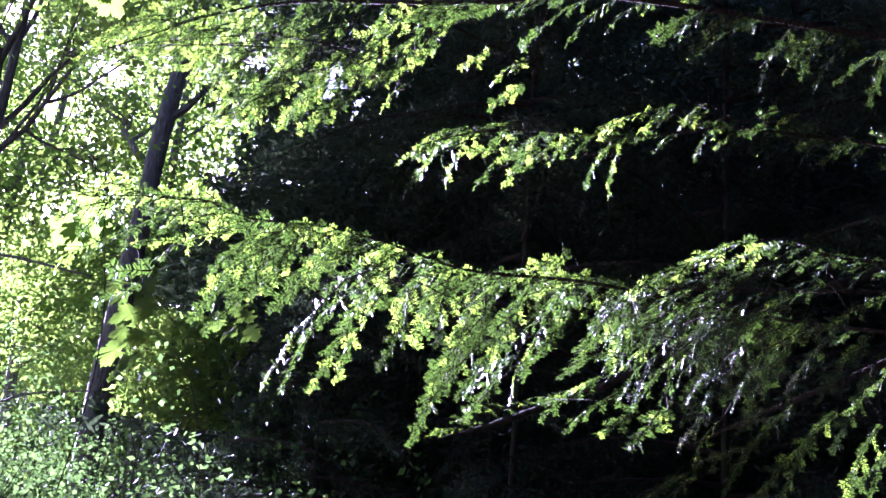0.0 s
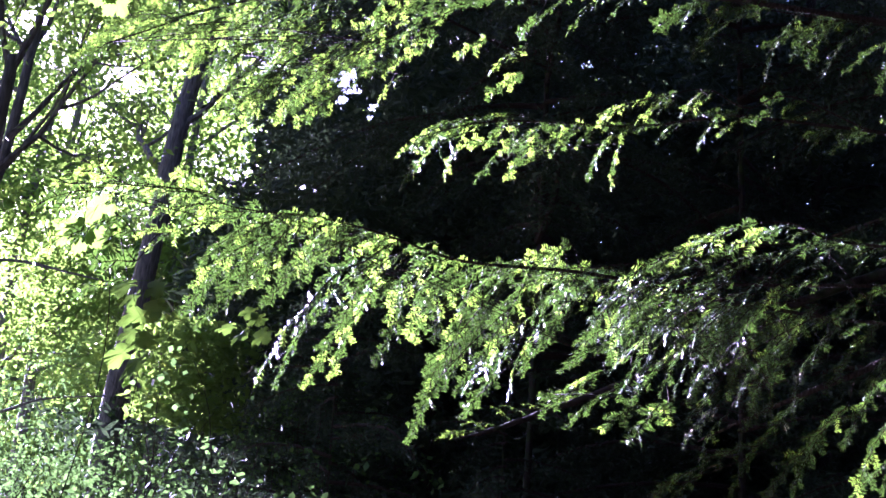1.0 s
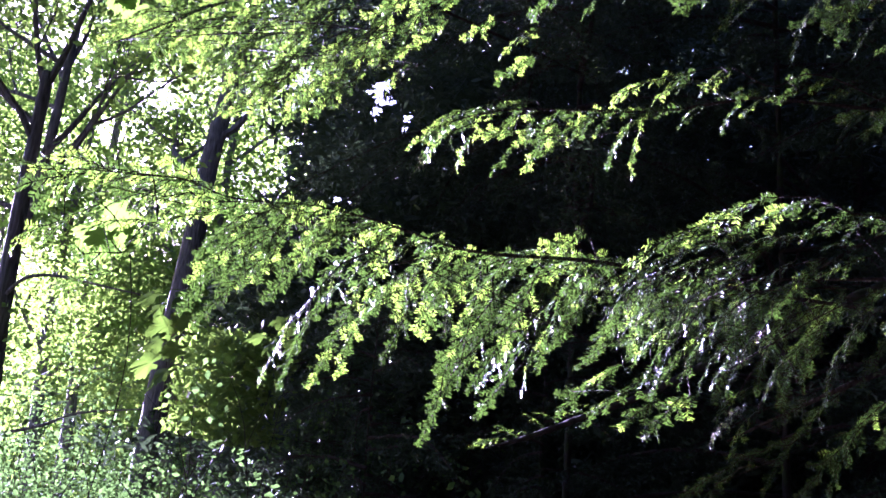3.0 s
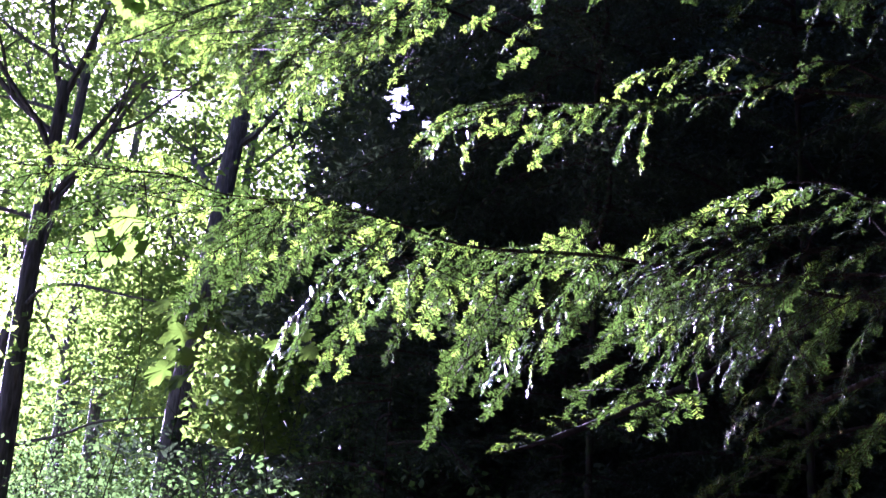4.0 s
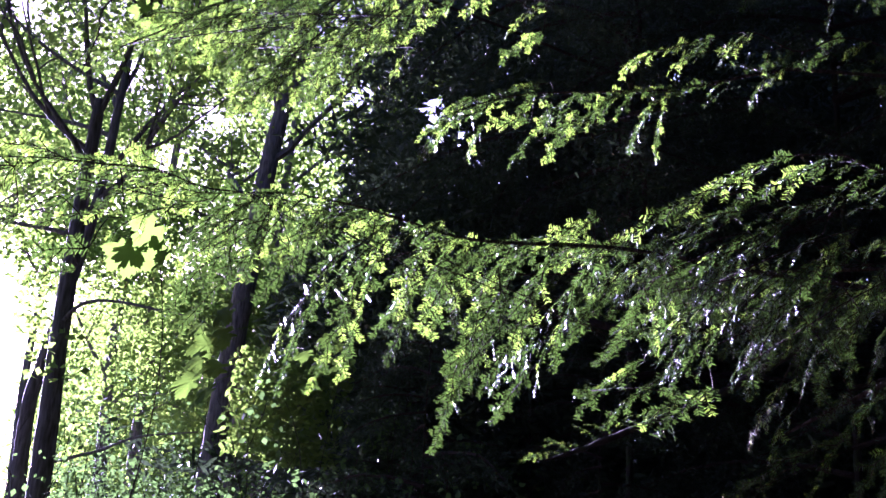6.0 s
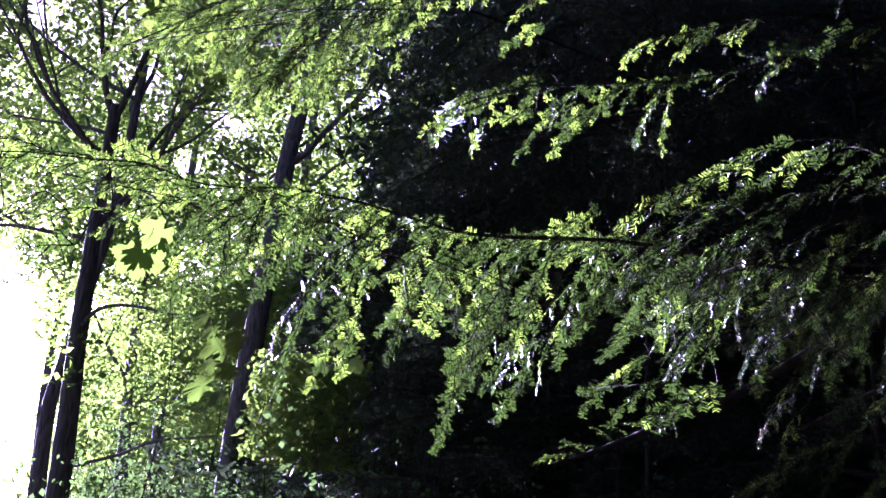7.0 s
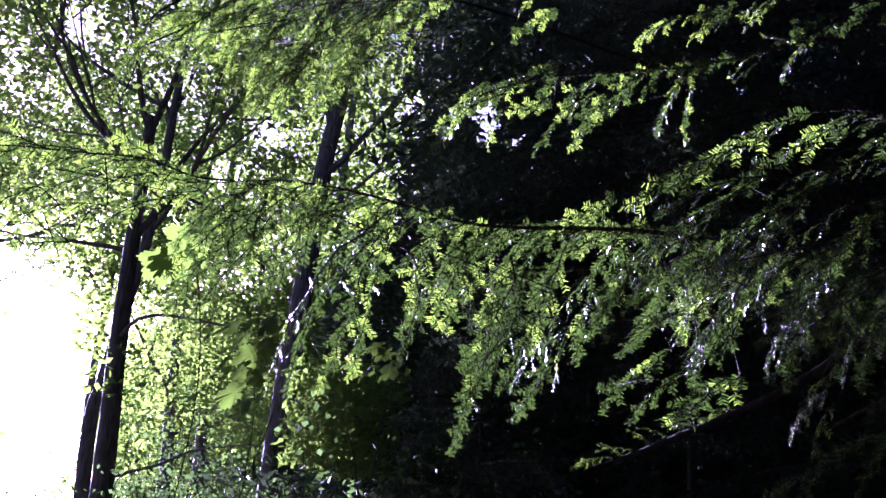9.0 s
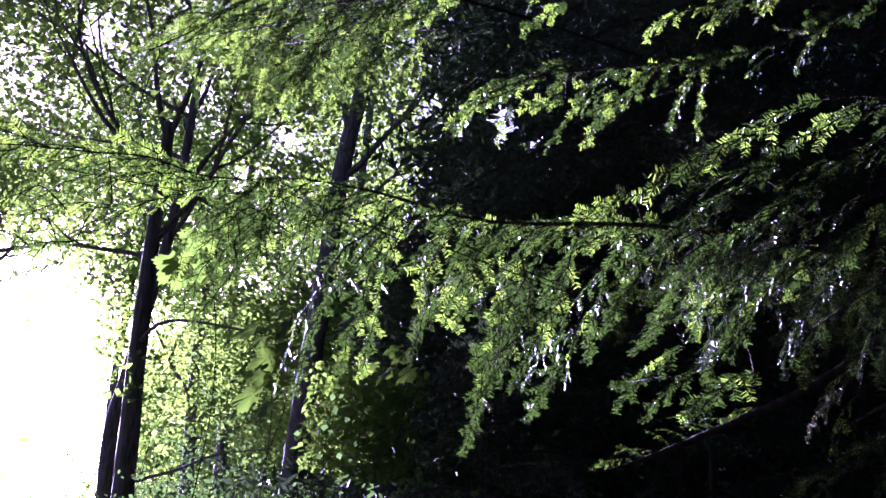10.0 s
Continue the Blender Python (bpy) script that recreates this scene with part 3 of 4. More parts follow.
# a bough added behind the main one to keep sun off the ridge
back_line = [(2.6, 3.1, 2.6), (1.6, 3.0, 2.55), (0.7, 2.85, 2.46), (0.35, 2.80, 2.43), (0.15, 2.75, 2.41), (-0.10, 2.65, 2.37), (-0.22, 2.60, 2.34)]
back = bough_of(near_tree, back_line, 0.006, 0.001)
FACES[back.name] = HANG
fill(back, back_line, 30, (-0.55, 0.1, -0.55), 0.25, 0.10, 0.2, (0.72, 1.0), 0.1)

up_line = [(2.65, 3.0, 2.95), (1.5, 2.5, 2.97), (0.7, 2.2, 2.9), (0.209, 2.100, 2.884), (0.038, 2.100, 2.851), (-0.207, 2.200, 2.889), (-0.467, 2.350, 2.955), (-0.682, 2.450, 2.959), (-0.806, 2.500, 2.936), (-0.940, 2.500, 2.876)]
up = bough_of(near_tree, up_line, 0.008, 0.0015)
FACES[up.name] = Vector((-0.42, 0.36, 0.83))
put(up, (-0.277, 2.200, 2.845), (-0.559, 2.450, 2.660), 0.75)
put(up, (-0.399, 2.300, 2.899), (-0.669, 2.500, 2.773), 0.75)
put(up, (-0.187, 2.100, 2.778), (-0.358, 2.250, 2.613), 0.75)
put(up, (-0.544, 2.400, 2.951), (-0.729, 2.450, 2.806), 0.75)
put(up, (-0.293, 2.200, 2.763), (-0.466, 2.400, 2.642), 0.75)
put(up, (-0.682, 2.450, 2.959), (-0.865, 2.500, 2.856), 0.75)
put(up, (-0.392, 2.300, 2.842), (-0.556, 2.450, 2.739), 0.75)
put(up, (-0.186, 2.100, 2.765), (-0.297, 2.150, 2.646), 0.75)
put(up, (-0.112, 2.050, 2.752), (-0.176, 2.030, 2.615), 0.75)
put(up, (-0.608, 2.400, 2.918), (-0.774, 2.450, 2.826), 0.75)
put(up, (-0.031, 2.000, 2.751), (-0.123, 2.000, 2.662), 0.75)
put(up, (-0.209, 2.150, 2.701), (-0.259, 2.200, 2.659), 0.75)
put(up, (-0.806, 2.500, 2.936), (-0.984, 2.500, 2.882), 0.75)
put(up, (-0.500, 2.400, 2.923), (-0.646, 2.500, 2.804), 0.75)
put(up, (-0.133, 2.100, 2.678), (-0.233, 2.100, 2.648), 0.75)
put(up, (-0.387, 2.25, 2.754), (-0.607, 2.4, 2.645), 1)
put(up, (-0.321, 2.2, 2.686), (-0.453, 2.3, 2.615), 1)
put(up, (-0.26, 2.15, 2.634), (-0.388, 2.25, 2.583), 1)
put(up, (-0.456, 2.3, 2.81), (-0.655, 2.45, 2.781), 1)
put(up, (-0.613, 2.4, 2.901), (-0.835, 2.5, 2.855), 1)
put(up, (-0.498, 2.3, 2.745), (-0.623, 2.4, 2.72), 1)
put(up, (-0.232, 2.1, 2.7), (-0.365, 2.2, 2.663), 1)
put(up, (-0.331, 2.2, 2.787), (-0.473, 2.3, 2.744), 1)
put(up, (-0.686, 2.42, 2.901), (-0.752, 2.45, 2.804), 1)
put(up, (-0.801, 2.45, 2.952), (-0.95, 2.5, 2.91), 1)
put(up, (-0.406, 2.25, 2.703), (-0.518, 2.35, 2.672), 1)
put(up, (-0.468, 2.3, 2.692), (-0.582, 2.4, 2.651), 1)
put(up, (-0.156, 2.050, 2.644), (-0.213, 2.030, 2.604), 1)
put(up, (-0.142, 2.100, 2.646), (-0.191, 2.100, 2.581), 1)
put(up, (-0.081, 2.100, 2.747), (-0.142, 2.100, 2.686), 0.55)
put(up, (-0.252, 2.100, 2.686), (-0.313, 2.150, 2.627), 0.95)
put(up, (-0.289, 2.250, 2.776), (-0.405, 2.350, 2.681), 0.85)
put(up, (-0.387, 2.300, 2.797), (-0.482, 2.300, 2.656), 1)
put(up, (-0.456, 2.300, 2.750), (-0.529, 2.350, 2.620), 1)
put(up, (-0.429, 2.300, 2.730), (-0.624, 2.450, 2.672), 1)
put(up, (-0.504, 2.350, 2.832), (-0.712, 2.600, 2.847), 1)
put(up, (-0.563, 2.400, 2.831), (-0.650, 2.500, 2.753), 1)
put(up, (-0.611, 2.400, 2.904), (-0.733, 2.500, 2.830), 1)
put(up, (-0.683, 2.450, 2.918), (-0.807, 2.500, 2.841), 0.95)
put(up, (-0.770, 2.500, 2.977), (-0.930, 2.600, 2.924), 0.95)
put(up, (-0.839, 2.550, 2.983), (-1.032, 2.650, 2.967), 0.85)
put(up, (-0.930, 2.600, 2.972), (-1.109, 2.700, 2.928), 0.75)
put(up, (-0.353, 2.300, 2.703), (-0.439, 2.350, 2.648), 0.85)
put(up, (-0.319, 2.250, 2.717), (-0.408, 2.350, 2.655), 0.75)
put(up, (-0.511, 2.300, 2.689), (-0.655, 2.500, 2.688), 1)
put(up, (-0.461, 2.300, 2.683), (-0.515, 2.350, 2.600), 1)
put(up, (-0.404, 2.300, 2.845), (-0.534, 2.350, 2.818), 0.85)
put(up, (-0.267, 2.200, 2.774), (-0.357, 2.300, 2.750), 0.85)
put(up, (-0.184, 2.100, 2.729), (-0.273, 2.200, 2.710), 0.75)
put(up, (-0.120, 2.100, 2.753), (-0.203, 2.100, 2.692), 0.65)
put(up, (-0.295, 2.200, 2.820), (-0.432, 2.300, 2.818), 0.75)
put(up, (-0.451, 2.300, 2.880), (-0.608, 2.400, 2.875), 0.85)
put(up, (-0.610, 2.400, 2.948), (-0.785, 2.500, 2.931), 0.85)
put(up, (-0.775, 2.500, 3.008), (-0.942, 2.600, 3.004), 0.85)
put(up, (-0.347, 2.300, 2.777), (-0.441, 2.350, 2.729), 0.75)
put(up, (-0.442, 2.350, 2.853), (-0.482, 2.350, 2.756), 0.85)
put(up, (-0.653, 2.450, 2.844), (-0.725, 2.550, 2.829), 1)
fill(up, up_line, 14, (-0.62, 0.45, -0.55), 0.32, 0.12, 0.25, (0.74, 1.0), 0.85)
fill(up, up_line, 5, (-0.7, 0.4, -0.3), 0.3, 0.1, 0.2, (0.7, 1.0), 0.6)
fill(up, up_line, 18, (-0.6, 0.2, -0.5), 0.3, 0.1, 0.22, (0.25, 0.6), 0.0)
fill(up, up_line, 14, (-0.7, 0.2, -0.6), 0.25, 0.1, 0.2, (0.5, 0.74), 0.0)

crest_line = [(2.62, 3.0, 3.0), (1.5, 2.5, 2.98), (0.6, 2.2, 2.9), (0.195, 2.100, 2.945), (0.135, 2.000, 2.769), (0.102, 1.965, 2.656)]
crest = bough_of(near_tree, crest_line, 0.002, 0.0006)
FACES[crest.name] = Vector((-0.35, 0.30, 0.88))
put(crest, (0.099, 1.966, 2.598), (0.034, 1.930, 2.530), 1)
put(crest, (0.098, 1.950, 2.638), (0.070, 1.930, 2.607), 1)
put(crest, (0.029, 1.870, 2.617), (-0.024, 1.857, 2.570), 1)
fill(crest, crest_line, 10, (-0.7, 0.1, -0.5), 0.3, 0.05, 0.11, (0.75, 1.0), 0.4)

front_line = [(2.62, 3.0, 2.75), (1.7, 2.6, 2.68), (0.9, 2.15, 2.58), (0.614, 1.970, 2.582), (0.508, 1.900, 2.522), (0.431, 1.860, 2.535), (0.358, 1.840, 2.512), (0.276, 1.780, 2.460)]
front = bough_of(near_tree, front_line, 0.0022, 0.0006)
FACES[front.name] = Vector((-0.35, 0.30, 0.88))
put(front, (0.365, 1.840, 2.494), (0.301, 1.830, 2.454), 1)
put(front, (0.356, 1.840, 2.507), (0.296, 1.830, 2.486), 1)
put(front, (0.420, 1.800, 2.488), (0.369, 1.770, 2.453), 1)
put(front, (0.431, 1.850, 2.529), (0.405, 1.846, 2.513), 1)
put(front, (0.503, 1.900, 2.506), (0.455, 1.898, 2.460), 0.9)
put(front, (0.461, 1.900, 2.522), (0.452, 1.900, 2.481), 0.3)
put(front, (0.275, 1.770, 2.453), (0.228, 1.774, 2.421), 0.6)
put(front, (0.550, 1.900, 2.516), (0.507, 1.900, 2.492), 0.2)
fill(front, front_line, 18, (-0.75, 0.1, -0.5), 0.25, 0.04, 0.08, (0.45, 1.0), 0.4)

mid_line = [(2.6, 3.0, 2.8), (1.6, 2.6, 2.75), (0.651, 2.200, 2.638), (0.492, 2.100, 2.590), (0.341, 2.150, 2.583), (0.183, 2.200, 2.603), (0.055, 2.200, 2.599), (-0.034, 2.200, 2.579), (-0.109, 2.220, 2.560)]
mid = bough_of(near_tree, mid_line, 0.0045, 0.001)
FACES[mid.name] = Vector((-0.35, 0.30, 0.88))
put(mid, (0.426, 2.170, 2.592), (0.384, 2.170, 2.555), 0.1)
put(mid, (-0.008, 2.240, 2.618), (-0.155, 2.239, 2.521), 0.6)
put(mid, (-0.014, 2.150, 2.545), (-0.119, 2.036, 2.384), 0.7)
put(mid, (-0.049, 2.200, 2.595), (-0.134, 2.240, 2.537), 0.5)
put(mid, (0.099, 2.100, 2.571), (-0.020, 2.200, 2.578), 0.7)
put(mid, (0.058, 2.300, 2.591), (-0.028, 2.300, 2.582), 0.8)
put(mid, (-0.021, 2.200, 2.535), (-0.050, 2.200, 2.463), 0.6)
put(mid, (0.136, 2.350, 2.641), (0.008, 2.400, 2.528), 0.1)
put(mid, (0.149, 2.400, 2.660), (0.082, 2.453, 2.565), 0.6)
put(mid, (0.224, 2.230, 2.600), (0.168, 2.230, 2.534), 0.6)
put(mid, (0.205, 2.300, 2.620), (0.119, 2.400, 2.583), 0.4)
put(mid, (0.294, 2.228, 2.587), (0.250, 2.230, 2.487), 0.4)
put(mid, (0.314, 2.200, 2.563), (0.301, 2.230, 2.474), 0.4)
put(mid, (0.260, 2.200, 2.598), (0.222, 2.230, 2.555), 0.3)
put(mid, (0.096, 2.300, 2.632), (0.062, 2.350, 2.582), 0.4)
put(mid, (0.035, 2.200, 2.593), (-0.063, 2.250, 2.573), 0.6)
put(mid, (0.159, 2.400, 2.644), (0.088, 2.420, 2.620), 0.5)
fill(mid, mid_line, 12, (-0.75, 0.2, -0.5), 0.22, 0.05, 0.1, (0.8, 1.0), 0.3)
fill(mid, mid_line, 9, (-0.75, 0.1, -0.3), 0.25, 0.04, 0.07, (0.6, 0.9), 0.0)
fill(mid, mid_line, 8, (-0.6, 0.2, -0.5), 0.3, 0.08, 0.14, (0.3, 0.8), 0.0)

droop_line = [(2.62, 3.0, 2.2), (1.6, 2.7, 2.3), (1.0, 2.3, 2.2), (0.75, 2.15, 2.09), (0.62, 2.2, 2.03), (0.5, 2.3, 1.97)]
droop = bough_of(near_tree, droop_line, 0.012, 0.002)
FACES[droop.name] = HANG
put(droop, (0.703, 2.200, 2.073), (0.551, 2.250, 1.860), 0)
put(droop, (0.594, 2.200, 1.955), (0.406, 2.300, 1.847), 0)
put(droop, (0.767, 2.200, 2.045), (0.616, 2.250, 1.854), 0.1)
put(droop, (0.810, 2.100, 2.117), (0.754, 2.200, 1.957), 0.1)
put(droop, (0.835, 2.150, 2.020), (0.773, 2.200, 1.863), 0.8)
put(droop, (0.879, 2.100, 2.037), (0.826, 2.200, 1.877), 0.7)
put(droop, (0.723, 2.200, 1.998), (0.670, 2.250, 1.848), 0)
put(droop, (0.506, 2.300, 1.905), (0.426, 2.350, 1.802), 0)
put(droop, (0.828, 2.200, 1.930), (0.744, 2.250, 1.790), 0.3)
fill(droop, droop_line, 10, (-0.55, 0.2, -0.7), 0.2, 0.1, 0.24, (0.4, 0.75), 0.0)

# ---- background hemlocks ----
rng = np.random.default_rng(21)


def far_bough_mesh(L, hang):
    """A shaded bough along +x, L long, with hanging branchlets; needles in loose ranks."""
    heap = Heap()
    s = np.linspace(0, 1, 10)
    axis = np.stack([s * L, 0.04 * L * np.sin(5 * s), 0.10 * L * np.sin(2.2 * s) - 0.22 * L * s**2], 1)
    v, f = tube(axis, np.linspace(0.006 + 0.009 * L, 0.003, 10), 6, 0.06)
    heap.add(v, f, 1)
    for t in np.arange(0.12, 1.0, 0.095 / L):
        p = np.array([np.interp(t, s, axis[:, c]) for c in range(3)])
        for side in (1, -1):
            reach = L * 0.34 * (1 - 0.75 * t) * rng.uniform(0.5, 1.2)
            d = np.array([0.62, side * rng.uniform(0.4, 0.95), -hang * rng.uniform(0.4, 1.3)])
            d /= np.linalg.norm(d)
            e = p + d * reach
            tv2, tf2 = tube(np.stack([p, p + d * reach * 0.5 + [0, 0, 0.02], e]), [0.003, 0.002, 0.001], 3)
            heap.add(tv2, tf2, 1)
            k = max(4, int(reach / 0.0155))
            q = p + d * (rng.random((k, 1)) * reach)
            off = rng.standard_normal((k, 3)) * [0.05, 0.05, 0.03]
            heap.quads(leaf_quads(q + off, 0.07, 0.3, 0.22), 0)
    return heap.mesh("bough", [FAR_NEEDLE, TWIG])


FAR_BOUGHS = [(L, far_bough_mesh(L, h)) for L, h in ((1.3, 0.5), (1.3, 0.9), (2.1, 0.45), (2.1, 0.8), (3.0, 0.5), (3.0, 0.75))]


def hemlock(x, y, height, r, low, lengths, count, label, turn=(0, 360)):
    """A whole hemlock: trunk and drooping boughs from the height low upwards."""
    tree = thing("hemlock_tree", label, "tree", (x, y, 0), "background hemlocks")
    v, f = tube(curve_points([(0, 0, -0.2), (0.03, 0, height * 0.3), (-0.02, 0.02, height * 0.7), (0, 0, height)], 24), np.linspace(r, r * 0.25, 24), 12, 0.03)
    under("trunk", mesh_of("trunk", v, f, [BARK], smooth=True), tree)
    for i in range(count):
        z = low + (height - low) * (i + rng.random()) / count
        want = lengths[0] + (lengths[1] - lengths[0]) * (z - low) / (height - low)
        size, me = min(FAR_BOUGHS, key=lambda a: abs(a[0] - want) + 0.6 * rng.random())
        az = radians(rng.uniform(*turn))
        k = want / size * rng.uniform(0.8, 1.15)
        tip = Vector((x + math.cos(az) * want * 0.8, y + math.sin(az) * want * 0.8, z))
        half = Vector((x + math.cos(az) * want * 0.4, y + math.sin(az) * want * 0.4, z))
        if not keep_lane(np.array([half, tip]), 0.0).all():
            continue
        ob = under("bough", me, tree)
        ob.matrix_basis = Matrix.LocRotScale((0, 0, z), Euler((rng.normal(0, 0.15), rng.normal(0.03, 0.12), az)), (k, k, k))
    return tree


DARK = "shaded dark hemlock with hanging boughs in the forest"
centre_tree = hemlock(0.4, 10.0, 13, 0.04, 3.4, (3.4, 1.6), 62, DARK)
frond_line = np.array([(0.4, 10.0, 6.6), (-1.2, 8.6, 6.6), (-2.4, 7.0, 6.1), (-3.0, 6.3, 5.37), (-3.06, 6.2, 4.98), (-3.07, 6.1, 4.67)]) - [0.4, 10.0, 0]
frond_bough = bough_of(centre_tree, frond_line, 0.016, 0.003)
for k, (a, b) in enumerate((((-2.99, 6.32, 5.45), (-3.065, 6.15, 4.82)), ((-3.05, 6.2, 4.98), (-3.085, 6.0, 4.34)), ((-2.95, 6.4, 5.6), (-3.2, 6.2, 5.2)), ((-2.8, 6.6, 5.75), (-3.1, 6.4, 5.5)), ((-2.7, 6.7, 5.9), (-2.85, 6.5, 5.4)))):
    spray(frond_bough, np.array(a) - [0.4, 10.0, 0], np.array(b) - [0.4, 10.0, 0], 1.0)
hemlock(3.4, 7.0, 12, 0.16, 0.8, (2.6, 1.3), 62, DARK)
hemlock(4.6, 5.6, 12, 0.16, 0.8, (2.6, 1.3), 30, DARK)
hemlock(-1.2, 9.0, 4.2, 0.014, 0.5, (1.9, 0.7), 40, "young shaded hemlock with thin drooping boughs")
hemlock(3.6, 12.0, 15, 0.10, 0.8, (3.4, 1.6), 38, DARK)

hemlock(-0.6, 12.5, 6.5, 0.04, 0.4, (2.2, 0.8), 50, "young shaded hemlock with thin drooping boughs")
hemlock(0.2, 8.2, 3.6, 0.012, 0.4, (1.6, 0.6), 36, "young shaded hemlock with thin drooping boughs")
hemlock(-2.0, 12.5, 4.6, 0.035, 0.4, (1.9, 0.7), 40, "young shaded hemlock with thin drooping boughs")
hemlock(2.2, 9.6, 14, 0.04, 0.6, (3.2, 1.4), 70, DARK)
hemlock(5.2, 9.0, 14, 0.18, 0.6, (3.2, 1.4), 30, DARK)

# a bare mossy limb that slants down behind the near sprays
limb_tree = thing("dead_limb", "dark bare hemlock limb with moss on top", "branch", (4.6, 5.5, 0))
limb_pts = curve_points([(0, 0.1, 3.9), (-2.2, -0.2, 3.4), (-3.29, -0.30, 2.97), (-3.86, -0.20, 2.65), (-4.17, -0.10, 2.52), (-4.53, 0.00, 2.38), (-4.70, 0.03, 2.33)], 60)
lv, lf = tube(limb_pts, np.interp(np.linspace(0, 1, 60), [0, 0.8, 1], [0.030, 0.013, 0.003]), 10, 0.1)
bare_limb = under("limb", mesh_of("limb", lv, lf, [BARK], smooth=True), limb_tree)
for s in np.linspace(0.60, 0.95, 12):
    p = limb_pts[int(s * 59)] + [0, 0, 0.015]
    spray(bare_limb, p, p + np.array([-0.8, rng.normal(-0.1, 0.3), rng.normal(0.12, 0.25)]) * rng.uniform(0.10, 0.22), 0.8)


# ---- broadleaf trees ----
rng = np.random.default_rng(22)


def grow(p, d, length, r, depth, out, ends, at=None):
    """Branching limbs; collects their lines and the places for leaves. With at, the tree's foot, they keep out of the lane."""
    k = 6
    pts, q, w = [p], np.array(p, float), np.array(d, float)
    for _ in range(k):
        w = w + rng.normal(0, 0.13, 3) + np.array([0, 0, 0.05])
        w /= np.linalg.norm(w)
        q = q + w * length / k
        pts.append(q.copy())
    if at is not None and keep_lane(np.array(pts[1:]) + at, 0.0).mean() < 0.75:
        return
    out.append((np.array(pts), np.linspace(r, r * 0.22, k + 1)))
    if depth == 0:
        ends.append(pts[2:])
        return
    for _ in range(int(rng.integers(3, 5))):
        i = int(rng.integers(2, k + 1))
        e = w + rng.normal(0, 0.55, 3)
        grow(pts[i], e / np.linalg.norm(e), length * rng.uniform(0.55, 0.8), r * 0.5, depth - 1, out, ends, at)


def clumps(spots, leaves, spread, tight, per):
    """Leaves in bunches of about per, the bunches spread round the limbs' ends."""
    k = max(1, leaves // per)
    mid = spots[rng.integers(0, len(spots), k)] + rng.normal(0, spread, (k, 3)) * [1, 1, 0.6]
    return mid[rng.integers(0, k, leaves)] + rng.normal(0, 1, (leaves, 3)) * tight * np.array([1, 1, 0.55])


def broadleaf(name, base, trunk, r, limbs, label, leaves, size=0.09, spread=0.3, depth=2, mat=None, more=None, per=45, bare=0.0):
    """trunk: points from the ground up, relative to base; limbs: (height share, direction, length)."""
    base = (base[0], base[1], hillside(base[0], base[1]))
    tree = thing(name, label, "tree", base)
    pts = curve_points(trunk, 30)
    v, f = tube(pts, np.linspace(r, r * 0.5, 30), 12, 0.03)
    under("trunk", mesh_of("trunk", v, f, [GREY_BARK], smooth=True), tree)
    ends = []
    for share, d, length in limbs:
        out = []
        d = np.array(d, float)
        grow(pts[int(share * 29)], d / np.linalg.norm(d), length, r * 0.32, depth, out, ends, np.array(base))
        if not out:
            continue
        heap = Heap()
        for line, radii in out:
            heap.add(*tube(line, radii, 6, 0.04), 0)
        under("limb", heap.mesh("limb", [GREY_BARK]), tree)
    spots = np.vstack([np.array(e) for e in ends])
    c = clumps(spots, leaves, spread, 2.4 * size, per)
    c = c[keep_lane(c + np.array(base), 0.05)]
    c = c[(c[:, 2] > bare) | (np.abs(c[:, 0]) > 0.75)]
    if more is not None:
        c = np.vstack([c, more - np.array(base)])
    heap = Heap()
    heap.quads(leaf_quads(c, size, 0.4, 0.6), 0)
    under("crown", heap.mesh("crown", [mat or LEAF]), tree)
    return tree


def shade_tufts(*tufts):
    """Places of leaf tufts added to a crown to block the sun: count, and reach across, up and away, seen along the sun.
    """
    own = np.random.default_rng(11)
    return np.vstack([np.array([0.0, 1.9, 2.3]) + own.uniform(s0, s1, (k, 1)) * AHEAD + own.uniform(u0, u1, (k, 1)) * SIDE + own.uniform(v0, v1, (k, 1)) * LIFT
                      for k, u0, u1, v0, v1, s0, s1 in tufts])


# the added tufts shade the bare limb and the ridge sprays
first_maple = broadleaf("maple_tree", (-4.93, 10.0, 0), [(0, 0, -0.2), (-0.02, 0, 2.5), (-0.07, 0, 3.8), (-0.09, 0, 5.0), (-0.08, 0, 6.4)], 0.12,
          [(0.99, (-0.25, 0.1, 1), 2.4), (0.99, (0.1, 0.0, 1), 2.4), (0.78, (0.75, 0.2, 0.9), 2.0), (0.92, (-0.9, 0.2, 0.7), 2.0), (0.88, (-0.6, -0.3, 0.9), 2.0)],
          "forked broadleaf tree, grey bark, sunlit yellow-green leaves", 8000, 0.098, 0.36, per=16, more=shade_tufts((3400, 2.4, 3.3, -1.0, 0.1, 8.6, 10.2), (85, 0.27, 0.75, -0.5, 0.02, 8.6, 10.2), (36, 0.12, 0.42, -0.14, 0.1, 8.6, 10.2)))
